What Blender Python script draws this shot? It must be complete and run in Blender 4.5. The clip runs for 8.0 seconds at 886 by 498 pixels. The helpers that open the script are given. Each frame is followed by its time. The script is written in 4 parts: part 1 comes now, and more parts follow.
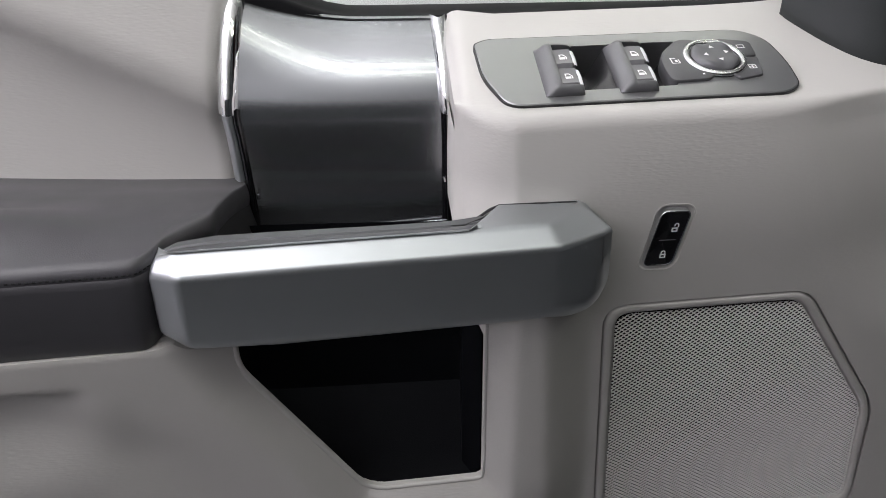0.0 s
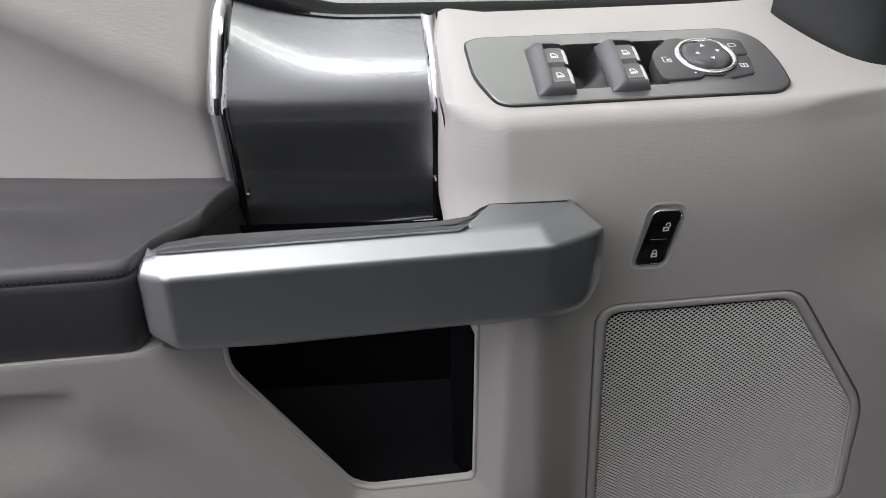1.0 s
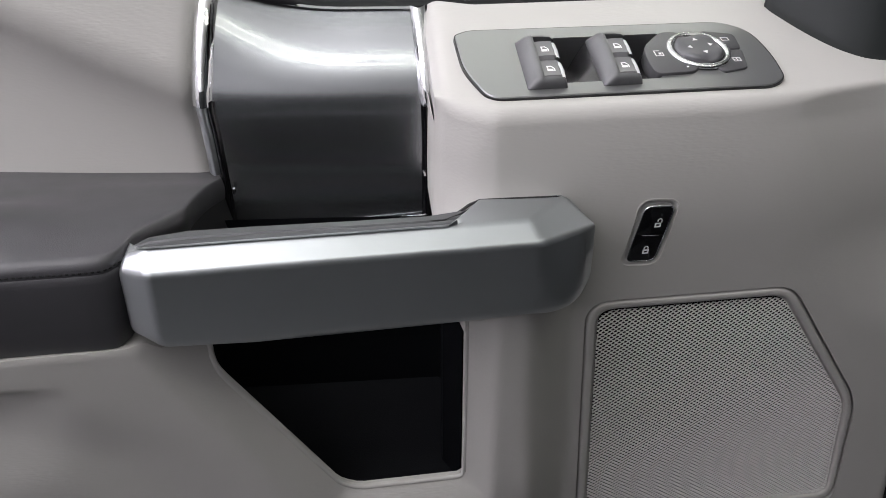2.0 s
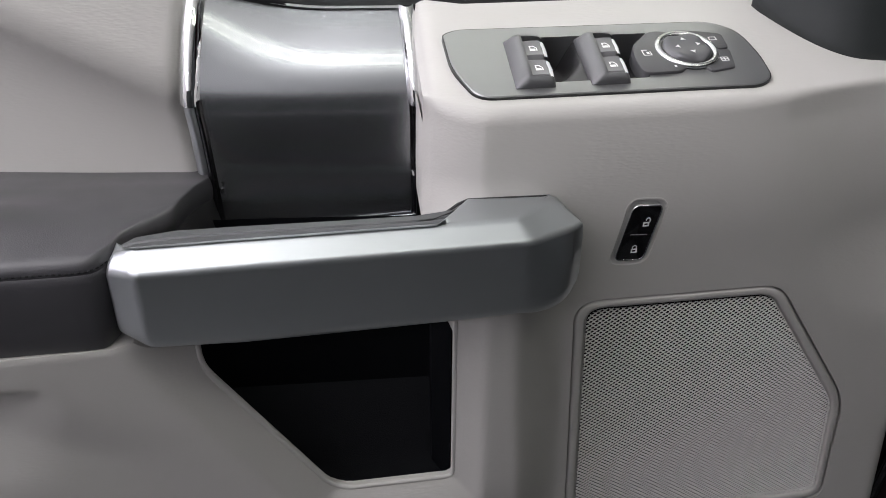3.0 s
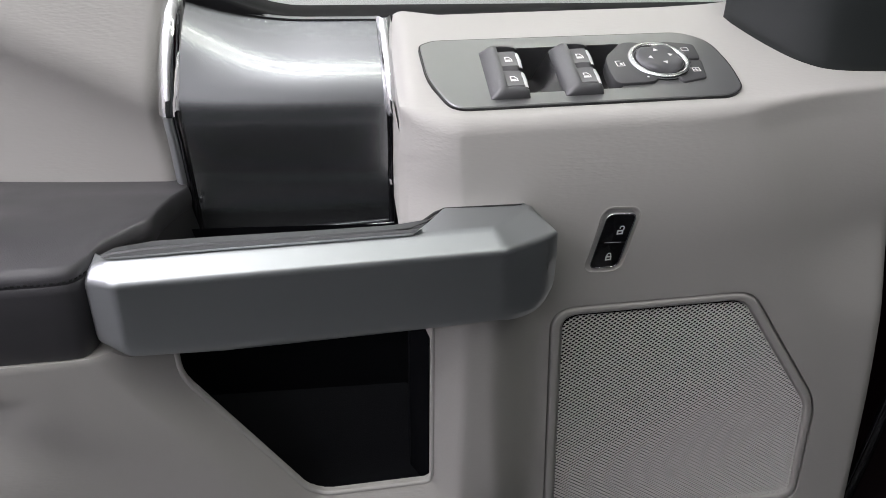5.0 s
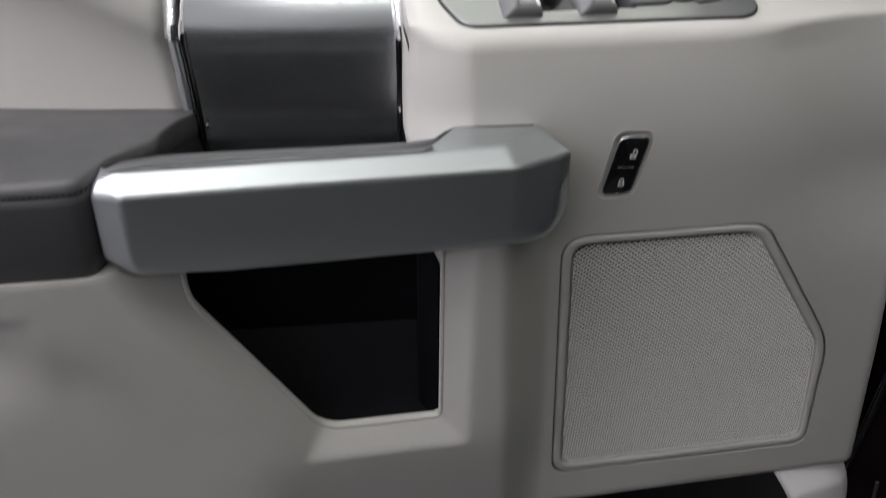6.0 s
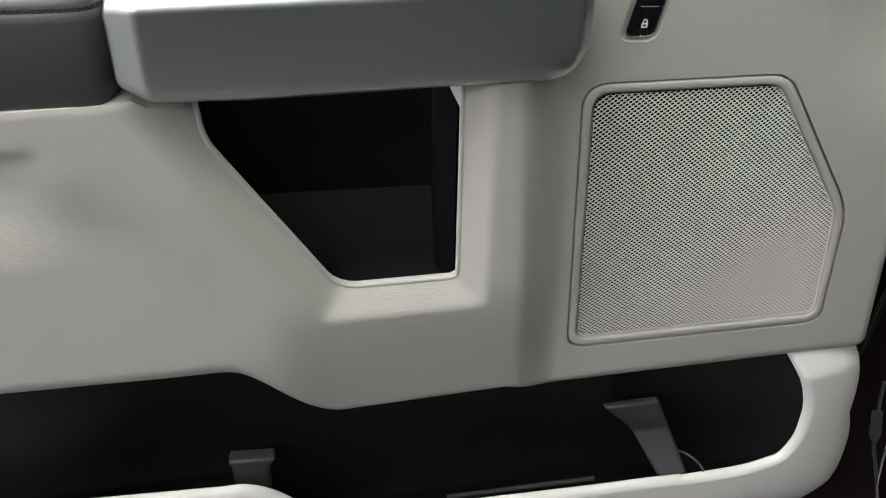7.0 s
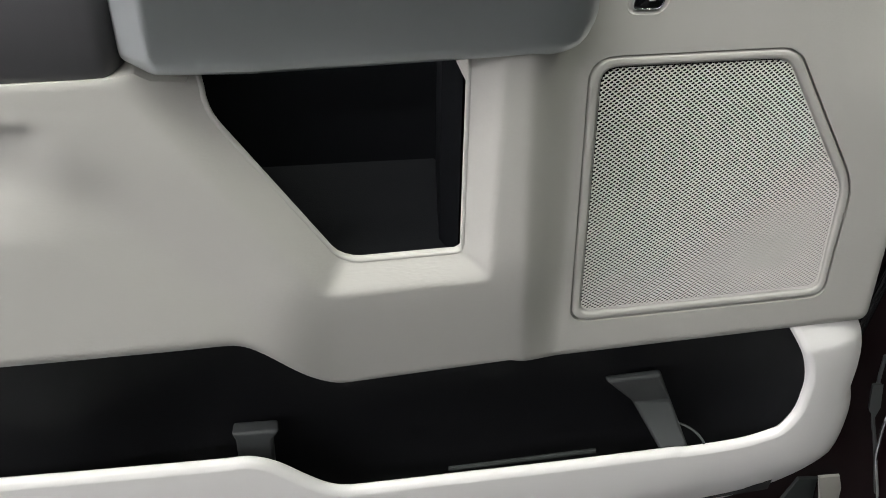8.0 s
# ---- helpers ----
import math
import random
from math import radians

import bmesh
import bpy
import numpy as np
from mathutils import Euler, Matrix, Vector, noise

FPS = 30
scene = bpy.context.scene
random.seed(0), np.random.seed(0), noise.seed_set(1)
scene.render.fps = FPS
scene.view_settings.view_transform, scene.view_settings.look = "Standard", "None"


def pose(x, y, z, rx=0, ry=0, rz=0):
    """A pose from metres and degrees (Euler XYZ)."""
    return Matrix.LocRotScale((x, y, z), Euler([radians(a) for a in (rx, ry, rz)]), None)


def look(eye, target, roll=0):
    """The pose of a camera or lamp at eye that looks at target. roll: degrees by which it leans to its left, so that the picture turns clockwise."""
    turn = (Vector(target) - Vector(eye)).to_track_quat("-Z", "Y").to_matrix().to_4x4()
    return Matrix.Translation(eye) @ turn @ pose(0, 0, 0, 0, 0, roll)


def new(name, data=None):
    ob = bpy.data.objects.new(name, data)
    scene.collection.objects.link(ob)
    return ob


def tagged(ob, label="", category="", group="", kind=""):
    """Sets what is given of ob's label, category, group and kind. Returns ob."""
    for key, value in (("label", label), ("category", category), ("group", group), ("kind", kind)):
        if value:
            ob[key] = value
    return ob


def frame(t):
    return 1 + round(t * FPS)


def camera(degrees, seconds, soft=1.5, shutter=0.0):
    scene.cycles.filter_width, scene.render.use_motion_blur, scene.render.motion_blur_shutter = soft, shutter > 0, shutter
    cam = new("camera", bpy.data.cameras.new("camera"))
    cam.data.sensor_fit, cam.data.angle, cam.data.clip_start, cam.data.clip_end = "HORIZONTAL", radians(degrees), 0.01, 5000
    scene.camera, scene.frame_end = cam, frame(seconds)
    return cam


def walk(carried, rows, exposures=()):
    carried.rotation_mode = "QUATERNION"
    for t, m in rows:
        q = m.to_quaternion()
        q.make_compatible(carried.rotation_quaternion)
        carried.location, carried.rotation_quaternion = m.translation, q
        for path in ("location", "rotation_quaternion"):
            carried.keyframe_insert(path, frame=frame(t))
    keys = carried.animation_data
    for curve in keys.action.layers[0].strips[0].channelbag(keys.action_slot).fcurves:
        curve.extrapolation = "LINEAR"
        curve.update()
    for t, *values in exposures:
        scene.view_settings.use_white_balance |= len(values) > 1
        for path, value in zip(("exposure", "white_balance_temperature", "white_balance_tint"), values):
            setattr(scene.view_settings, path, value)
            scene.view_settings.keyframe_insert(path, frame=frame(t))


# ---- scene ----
cam = camera(51.3, 8.0, soft=0.75, shutter=0.5)
PATH = [
    (0, (0.048, -0.443, 1.343), (0.207, 1.229, 0.257), 1.4),
    (0.5, (0.049, -0.442, 1.345), (0.215, 1.224, 0.251), 1.6),
    (1, (0.048, -0.44, 1.343), (0.227, 1.226, 0.252), 1.7),
    (1.5, (0.05, -0.435, 1.339), (0.236, 1.228, 0.245), 1.9),
    (3, (0.052, -0.434, 1.338), (0.267, 1.225, 0.242), 2.4),
    (3.5, (0.054, -0.436, 1.339), (0.28, 1.224, 0.247), 2.5),
    (4, (0.056, -0.437, 1.341), (0.287, 1.222, 0.248), 2.6),
    (5.5, (0.054, -0.441, 1.345), (0.308, 1.218, 0.256), 2.9),
    (6, (0.05, -0.45, 1.311), (0.296, 1.191, 0.195), 2.8),
    (6.2, (0.048, -0.4586, 1.2958), (0.294, 1.1715, 0.1638), 2.88),
    (6.5, (0.045, -0.472, 1.272), (0.291, 1.141, 0.115), 3.0),
    (7, (0.033, -0.477, 1.247), (0.295, 1.12, 0.071), 2.9),
    (7.5, (0.029, -0.478, 1.252), (0.293, 1.091, 0.041), 3.2),
    (8, (0.03, -0.473, 1.248), (0.291, 1.083, 0.02), 3.2),
]
EXPOSURES = [(0.0, -1.22, 6150, 18), (5.5, -1.25, 6150, 17), (6.2, -1.08, 6250, 14), (7.0, -0.26, 6400, 9), (8.0, 0.05, 6380, 9)]
walk(cam, [(t, look(eye, target, roll)) for t, eye, target, roll in PATH], EXPOSURES)

# ---- world and light ----
world = bpy.data.worlds.new("world")
scene.world = world
world.use_nodes = True
world.node_tree.nodes["Background"].inputs["Color"].default_value = (0.9, 0.95, 1.0, 1)
world.node_tree.nodes["Background"].inputs["Strength"].default_value = 0.02


PINK, GREEN = Vector((1.0, 0.95, 0.995)), Vector((0.955, 1.0, 0.80))


def tube_or_fill_light(x, y, z, length, power, up=False):
    data = bpy.data.lights.new("tube_or_fill_lamp", "AREA")
    data.shape, data.size, data.size_y = "RECTANGLE", length, 1.3 if up else 0.022
    share = min(1.0, max(0.0, (x + 2.8) / 3.2))
    data.energy, data.color = power * ((0.06 if up else 0.60) if x > 0.5 else 1.6 if up and x < -3 else 1.0), tuple(PINK.lerp(GREEN, share))
    ob = new("tube_or_fill_lamp", data)
    ob.matrix_world = pose(x, y, z, 180 if up else 0)
    return ob


# a near pair of bare tubes under the ceiling; other rows are added fill
for tx in (-3.6, -1.1, 1.4):
    tube_or_fill_light(tx, -0.76, 2.95, 2.5, 13.5)
    tube_or_fill_light(tx, -0.52, 2.95, 2.5, 13.5)
    # broad unseen panels, added to brighten the ceiling from below
    tube_or_fill_light(tx - 0.6, -1.00, 2.9, 2.4, 122, up=True)
    tube_or_fill_light(tx - 0.6, -2.7, 2.9, 2.4, 26, up=True)
    tube_or_fill_light(tx - 0.4, 0.30, 2.9, 2.4, 135, up=True)
    tube_or_fill_light(tx - 0.6, -4.4, 2.9, 2.4, 34, up=True)
    tube_or_fill_light(tx, 2.6, 3.1, 2.4, 70)
for tx in (-4.4, -1.9):
    tube_or_fill_light(tx, -2.6, 3.1, 2.4, 50)


# ---- materials ----
def nodes_of(name):
    m = bpy.data.materials.new(name)
    m.use_nodes = True
    return m, m.node_tree.nodes, m.node_tree.links, m.node_tree.nodes["Principled BSDF"]


def material(name, color, rough=0.5, metal=0.0, grain=0.0, scale=(600, 600, 600), vary=0.06, coat=0.0, kind="noise",
             spec=0.5, rough_vary=0.06, dist=0.0004):
    """A surface with slow and fine variation of colour and gloss, and a fine relief."""
    m, n, l, b = nodes_of(name)
    co = n.new("ShaderNodeTexCoord")
    slow = n.new("ShaderNodeTexNoise")
    slow.inputs["Scale"].default_value, slow.inputs["Detail"].default_value = 9.0, 5.0
    l.new(co.outputs["Object"], slow.inputs["Vector"])
    ramp = n.new("ShaderNodeMapRange")
    ramp.inputs["To Min"].default_value, ramp.inputs["To Max"].default_value = 1 - vary, 1 + vary
    l.new(slow.outputs["Fac"], ramp.inputs["Value"])
    mul = n.new("ShaderNodeVectorMath")
    mul.operation = "SCALE"
    mul.inputs[0].default_value = color
    l.new(ramp.outputs["Result"], mul.inputs["Scale"])
    l.new(mul.outputs["Vector"], b.inputs["Base Color"])
    rr = n.new("ShaderNodeMapRange")
    rr.inputs["To Min"].default_value, rr.inputs["To Max"].default_value = rough - rough_vary, rough + rough_vary
    mid = n.new("ShaderNodeTexNoise")
    mid.inputs["Scale"].default_value, mid.inputs["Detail"].default_value = 45.0, 6.0
    l.new(co.outputs["Object"], mid.inputs["Vector"])
    l.new(mid.outputs["Fac"], rr.inputs["Value"])
    l.new(rr.outputs["Result"], b.inputs["Roughness"])
    b.inputs["Metallic"].default_value = metal
    b.inputs["Specular IOR Level"].default_value = spec
    b.inputs["Coat Weight"].default_value = coat
    b.inputs["Coat Roughness"].default_value = 0.05
    if grain:
        mp = n.new("ShaderNodeMapping")
        mp.inputs["Scale"].default_value = scale
        l.new(co.outputs["Object"], mp.inputs["Vector"])
        if kind == "leather":
            tex = n.new("ShaderNodeTexVoronoi")
            tex.feature = "SMOOTH_F1"
            tex.inputs["Scale"].default_value = 1.0
            tex.inputs["Smoothness"].default_value = 0.6
            bend = n.new("ShaderNodeTexNoise")
            bend.inputs["Scale"].default_value, bend.inputs["Detail"].default_value = 0.6, 2.0
            l.new(mp.outputs["Vector"], bend.inputs["Vector"])
            add = n.new("ShaderNodeMixRGB")
            add.blend_type, add.inputs["Fac"].default_value = "ADD", 1.2
            l.new(mp.outputs["Vector"], add.inputs["Color1"])
            l.new(bend.outputs["Color"], add.inputs["Color2"])
            l.new(add.outputs["Color"], tex.inputs["Vector"])
            patch = n.new("ShaderNodeTexNoise")
            patch.inputs["Scale"].default_value, patch.inputs["Detail"].default_value = 14.0, 2.0
            l.new(co.outputs["Object"], patch.inputs["Vector"])
            fade = n.new("ShaderNodeMapRange")
            fade.inputs["From Min"].default_value, fade.inputs["From Max"].default_value = 0.42, 0.66
            fade.inputs["To Min"].default_value, fade.inputs["To Max"].default_value = 0.30, 1.0
            l.new(patch.outputs["Fac"], fade.inputs["Value"])
            times = n.new("ShaderNodeMath")
            times.operation = "MULTIPLY"
            l.new(tex.outputs["Distance"], times.inputs[0])
            l.new(fade.outputs["Result"], times.inputs[1])
            height = times.outputs["Value"]
        else:
            tex = n.new("ShaderNodeTexNoise")
            tex.inputs["Scale"].default_value, tex.inputs["Detail"].default_value = 1.0, 3.0
            l.new(mp.outputs["Vector"], tex.inputs["Vector"])
            height = tex.outputs["Fac"]
        bump = n.new("ShaderNodeBump")
        bump.inputs["Strength"].default_value, bump.inputs["Distance"].default_value = grain, dist
        l.new(height, bump.inputs["Height"])
        l.new(bump.outputs["Normal"], b.inputs["Normal"])
    return m


STONE = material("grey_vinyl", (0.478, 0.468, 0.444), 0.50, grain=0.32, scale=(210, 500, 760), kind="leather", vary=0.03, spec=0.35)
STONE_PLASTIC = material("light_grey_plastic", (0.77, 0.755, 0.75), 0.40, grain=0.25, scale=(1500, 1500, 1500), vary=0.03)
GRILLE = material("grey_grille_metal", (0.55, 0.54, 0.515), 0.45, vary=0.02)
DARK = material("charcoal_leather", (0.060, 0.0585, 0.064), 0.36, grain=0.16, scale=(1300, 1300, 1500), kind="leather", vary=0.1)
SATIN = material("satin_grey_paint", (0.47, 0.495, 0.508), 0.35, metal=0.90, grain=0.10, scale=(3000, 3000, 3000), vary=0.02, dist=0.0001, rough_vary=0.012)
BRUSHED = material("brushed_aluminium", (0.40, 0.414, 0.43), 0.255, metal=0.95, coat=0.8, grain=0.05, scale=(30, 4000, 4000), vary=0.02, dist=0.0001, rough_vary=0.008)
PLATE = material("satin_dark_grey_plate", (0.315, 0.318, 0.324), 0.34, metal=0.85, grain=0.08, scale=(2500, 2500, 2500), vary=0.04, dist=0.0001, rough_vary=0.03)
CHROME = material("chrome", (0.86, 0.87, 0.88), 0.06, metal=1.0, vary=0.01, rough_vary=0.02)
STRIP = material("uneven_chrome", (0.86, 0.87, 0.88), 0.05, metal=1.0, grain=0.35, scale=(24, 24, 40), vary=0.01, rough_vary=0.02, dist=0.003)
BLACK = material("black_plastic", (0.016, 0.016, 0.017), 0.42, grain=0.2, scale=(1800, 1800, 1800), vary=0.1)
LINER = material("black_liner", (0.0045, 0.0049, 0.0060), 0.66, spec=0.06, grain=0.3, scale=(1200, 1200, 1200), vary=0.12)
KNOB = material("grey_knob", (0.12, 0.12, 0.128), 0.36, metal=0.4, grain=0.1, scale=(2500, 2500, 2500), vary=0.04)
HOOD = material("grey_switch_hood", (0.125, 0.126, 0.130), 0.38, metal=0.3, grain=0.1, scale=(2500, 2500, 2500), vary=0.04)
ROCKER = material("grey_rocker_plastic", (0.165, 0.165, 0.170), 0.36, grain=0.12, scale=(2500, 2500, 2500), vary=0.04)
LOBE = material("dark_grey_lobe_plastic", (0.075, 0.075, 0.079), 0.36, grain=0.12, scale=(2500, 2500, 2500), vary=0.05)
SATIN_CHROME = material("satin_chrome", (0.88, 0.88, 0.89), 0.24, metal=1.0, vary=0.01, rough_vary=0.02)
BACK = material("dark_grey_handle_back", (0.060, 0.062, 0.066), 0.46, grain=0.15, scale=(2500, 2500, 2500), vary=0.05)
GLOSS = material("gloss_black", (0.006, 0.006, 0.007), 0.10, coat=0.5, vary=0.05)
ICON = material("white_print", (0.82, 0.82, 0.82), 0.5, vary=0.02)
LIGHT_LENS = material("white_lens", (0.80, 0.82, 0.84), 0.2, vary=0.02)
RUBBER = material("black_rubber", (0.007, 0.007, 0.008), 0.7, spec=0.15, grain=0.2, scale=(900, 900, 900), vary=0.1)
PAINT = material("dark_maroon_paint", (0.006, 0.0012, 0.002), 0.36, spec=0.15, coat=0.12, vary=0.05)
SAIL = material("charcoal_plastic", (0.019, 0.0225, 0.0225), 0.55, grain=0.2, scale=(1500, 1500, 1500), vary=0.06)
TUB = material("black_pocket_plastic", (0.0105, 0.0108, 0.0122), 0.40, spec=0.35, grain=0.3, scale=(1200, 1200, 1200), vary=0.12)
SILL = material("dull_sill_plastic", (0.30, 0.29, 0.265), 0.6, grain=0.2, scale=(1200, 1200, 1200), vary=0.08)
RIB = material("grey_rib_plastic", (0.060, 0.064, 0.066), 0.5, grain=0.2, scale=(1500, 1500, 1500), vary=0.08)
TILE = material("pale_floor", (0.80, 0.80, 0.79), 0.20, vary=0.03)
CABIN = material("dark_cabin", (0.030, 0.033, 0.034), 0.7, spec=0.10, vary=0.1)
CONCRETE = material("dark_floor", (0.075, 0.077, 0.078), 0.5, grain=0.3, scale=(60, 60, 60), vary=0.15)
WALL = material("painted_wall", (0.62, 0.61, 0.59), 0.7, grain=0.2, scale=(200, 200, 200), vary=0.04)
CEIL = material("ceiling_paint", (0.78, 0.78, 0.77), 0.8, grain=0.2, scale=(150, 150, 150), vary=0.03)

GLASS, gn, gl, gb = nodes_of("window_glass")
gb.inputs["Base Color"].default_value = (0.92, 0.95, 0.94, 1)
gb.inputs["Roughness"].default_value = 0.02
gb.inputs["Transmission Weight"].default_value = 1.0
gb.inputs["IOR"].default_value = 1.45


# ---- mesh helpers ----
def smooth01(a, b, v):
    t = min(1.0, max(0.0, (v - a) / (b - a)))
    return t * t * (3 - 2 * t)


def base_y(x, z):
    return 0.1 * (x - 0.2) + 0.06 * (1 - z)


def on_panel(x, z, d=0.0):
    """A point d metres in front of the door's main plane."""
    return Vector((x, base_y(x, z) - d, z))


def link_mesh(name, bm, mat, parent=None, label="", smooth=True, angle=None):
    me = bpy.data.meshes.new(name)
    bmesh.ops.recalc_face_normals(bm, faces=bm.faces)
    bm.to_mesh(me)
    bm.free()
    me.materials.append(mat)
    if smooth:
        me.shade_smooth()
        if angle:
            me.set_sharp_from_angle(angle=radians(angle))
    ob = new(name, me)
    if parent:
        ob.parent = parent
    if label:
        tagged(ob, label)
    return ob


def part(name, bm, mat, parent, label="", smooth=True, angle=40):
    return link_mesh(name, bm, mat, parent, label, smooth, angle)


def thing(name, label, category, at=(0, 0, 0), group="", kind=""):
    e = new(name)
    e.empty_display_size = 0.02
    tagged(e, label, category, group, kind)
    return e


def grid(points, close_u=False):
    """A quad sheet over rows of points."""
    bm = bmesh.new()
    rows = [[bm.verts.new(p) for p in row] for row in points]
    for a, b in zip(rows, rows[1:]):
        for i in range(len(a) - 1 + (1 if close_u else 0)):
            j = (i + 1) % len(a)
            bm.faces.new((a[i], a[j], b[j], b[i]))
    return bm


def loft(sections, caps=True):
    """A solid through closed sections."""
    bm = bmesh.new()
    rings = [[bm.verts.new(p) for p in s] for s in sections]
    for a, b in zip(rings, rings[1:]):
        for i in range(len(a)):
            j = (i + 1) % len(a)
            bm.faces.new((a[i], a[j], b[j], b[i]))
    if caps:
        bm.faces.new(rings[0][::-1])
        bm.faces.new(rings[-1])
    return bm


def prism(outline, low, high, place, bevel=0.0):
    """A plate with the outline given, from low to high; place(x, y, h) lays it. The top edge is bevelled."""
    n = len(outline)
    layers = [(outline, low), (outline, high - bevel)]
    if bevel:
        for k in (0.4, 1.0):
            ins = offset(outline, -bevel * k)
            layers.append((ins, high - bevel + bevel * math.sin(math.acos(1 - k))))
    bm = bmesh.new()
    rings = [[bm.verts.new(place(x, y, h)) for x, y in o] for o, h in layers]
    for a, b in zip(rings, rings[1:]):
        for i in range(n):
            j = (i + 1) % n
            bm.faces.new((a[i], a[j], b[j], b[i]))
    bm.faces.new(rings[0][::-1])
    bm.faces.new(rings[-1])
    return bm


def offset(outline, by):
    """The outline (counter-clockwise) moved outwards."""
    out, n = [], len(outline)
    for i in range(n):
        p, a, b = Vector(outline[i]), Vector(outline[i - 1]), Vector(outline[(i + 1) % n])
        e1, e2 = (p - a).normalized(), (b - p).normalized()
        n1, n2 = Vector((e1.y, -e1.x)), Vector((e2.y, -e2.x))
        m = n1 + n2
        m = m / max(0.35, m.dot(m) / 2) * 1.0
        out.append(tuple(p + m * by * 1.0))
    return out


def rounded(corners, radius, steps=5):
    """A polygon (counter-clockwise) with round corners. radius: one for all, or one each."""
    out, n = [], len(corners)
    radii = radius if isinstance(radius, (list, tuple)) else [radius] * n
    for i in range(n):
        p, a, b = Vector(corners[i]), Vector(corners[i - 1]), Vector(corners[(i + 1) % n])
        r = min(radii[i], (p - a).length * 0.48, (p - b).length * 0.48)
        p1, p2 = p + (a - p).normalized() * r, p + (b - p).normalized() * r
        for k in range(steps + 1):
            t = k / steps
            out.append(tuple(p1 * (1 - t) ** 2 + p * 2 * t * (1 - t) + p2 * t * t))
    return out


def spline(points, count):
    """Points along a smooth curve through those given."""
    p = [Vector(q) for q in points]
    p = [p[0] * 2 - p[1]] + p + [p[-1] * 2 - p[-2]]
    out, segs = [], len(p) - 3
    for k in range(count):
        s = k / (count - 1) * segs
        i = min(int(s), segs - 1)
        t = s - i
        a, b, c, d = p[i:i + 4]
        out.append(0.5 * (2 * b + (c - a) * t + (2 * a - 5 * b + 4 * c - d) * t ** 2 + (3 * b - a - 3 * c + d) * t ** 3))
    return out


def tube(path, radius, sides=8, flat=1.0):
    bm = bmesh.new()
    rings, n = [], len(path)
    up = Vector((0.13, 0.2, 1)).normalized()
    for i, p in enumerate(path):
        d = (path[min(i + 1, n - 1)] - path[max(i - 1, 0)]).normalized()
        s = d.cross(up).normalized()
        u = s.cross(d)
        rings.append([bm.verts.new(p + (s * math.cos(a) + u * math.sin(a) * flat) * radius) for a in (2 * math.pi * k / sides for k in range(sides))])
    for a, b in zip(rings, rings[1:]):
        for i in range(sides):
            j = (i + 1) % sides
            bm.faces.new((a[i], a[j], b[j], b[i]))
    bm.faces.new(rings[0][::-1])
    bm.faces.new(rings[-1])
    return bm


def box(lo, hi, bevel=0.0, segments=2):
    bm = bmesh.new()
    bmesh.ops.create_cube(bm, size=1)
    for v in bm.verts:
        v.co = Vector([lo[i] + (v.co[i] + 0.5) * (hi[i] - lo[i]) for i in range(3)])
    if bevel:
        bmesh.ops.bevel(bm, geom=bm.edges[:], offset=bevel, segments=segments, affect="EDGES", profile=0.5)
    return bm


def add_bevel(ob, width, segments=3, angle=25):
    m = ob.modifiers.new("bevel", "BEVEL")
    m.width, m.segments, m.limit_method, m.angle_limit = width, segments, "ANGLE", radians(angle)
    m.harden_normals = False
    return ob


def sag(outline, m):
    """How far (x, z) lies outside a convex outline, side by side in units of each side's width."""
    x, z = m
    total = 0.0
    for (ax, az), (bx, bz), w in outline:
        ln = math.hypot(bx - ax, bz - az)
        total += math.exp(((x - ax) * (bz - az) - (z - az) * (bx - ax)) / ln / w / 0.10)
    return 0.10 * math.log(total)


def inside(poly, x, z):
    hit, j = False, len(poly) - 1
    for i in range(len(poly)):
        (xi, zi), (xj, zj) = poly[i], poly[j]
        if (zi > z) != (zj > z) and x < (xj - xi) * (z - zi) / (zj - zi) + xi:
            hit = not hit
        j = i
    return hit


def cut_out(bm, poly, keep_inside=False):
    """Cuts the sheet along an outline in (x, z), and takes away what lies in it (or round it)."""
    for i in range(len(poly)):
        (ax, az), (bx, bz) = poly[i], poly[(i + 1) % len(poly)]
        lo_x, hi_x, lo_z, hi_z = min(ax, bx) - 0.006, max(ax, bx) + 0.006, min(az, bz) - 0.006, max(az, bz) + 0.006
        faces = [f for f in bm.faces if any(lo_x <= v.co.x <= hi_x and lo_z <= v.co.z <= hi_z for v in f.verts)]
        geom = faces + list({e for f in faces for e in f.edges}) + list({v for f in faces for v in f.verts})
        bmesh.ops.bisect_plane(bm, geom=geom, dist=1e-6, plane_co=(ax, 0, az), plane_no=(bz - az, 0, -(bx - ax)))
    gone = []
    for f in bm.faces:
        c = f.calc_center_median()
        if inside(poly, c.x, c.z) != keep_inside:
            gone.append(f)
    bmesh.ops.delete(bm, geom=gone, context="FACES")


# ---- outlines of the door ----
POCKET = rounded([(-0.0285, 1.060), (-0.0273, 1.0055), (0.0427, 0.8882), (0.1190, 0.8862), (0.1125, 1.060)], [0.001, 0.012, 0.012, 0.006, 0.001], 4)
POCKET_SIDES = [((-0.0273, 1.0055), (0.0427, 0.8882), 0.0155), ((0.0427, 0.8882), (0.1190, 0.8862), 0.0148), ((0.1190, 0.8862), (0.1125, 1.060), 0.0136)]
SPEAKER_OUT = rounded([(0.2095, 0.7880), (0.4240, 0.7800), (0.4075, 0.8937), (0.3250, 1.0095), (0.1885, 1.0120)], [0.016, 0.014, 0.02, 0.014, 0.018], 6)
SPEAKER_IN = rounded([(0.2170, 0.7980), (0.4150, 0.7912), (0.3980, 0.8926), (0.3207, 1.0005), (0.1980, 1.0030)], [0.010, 0.010, 0.012, 0.010, 0.012], 6)
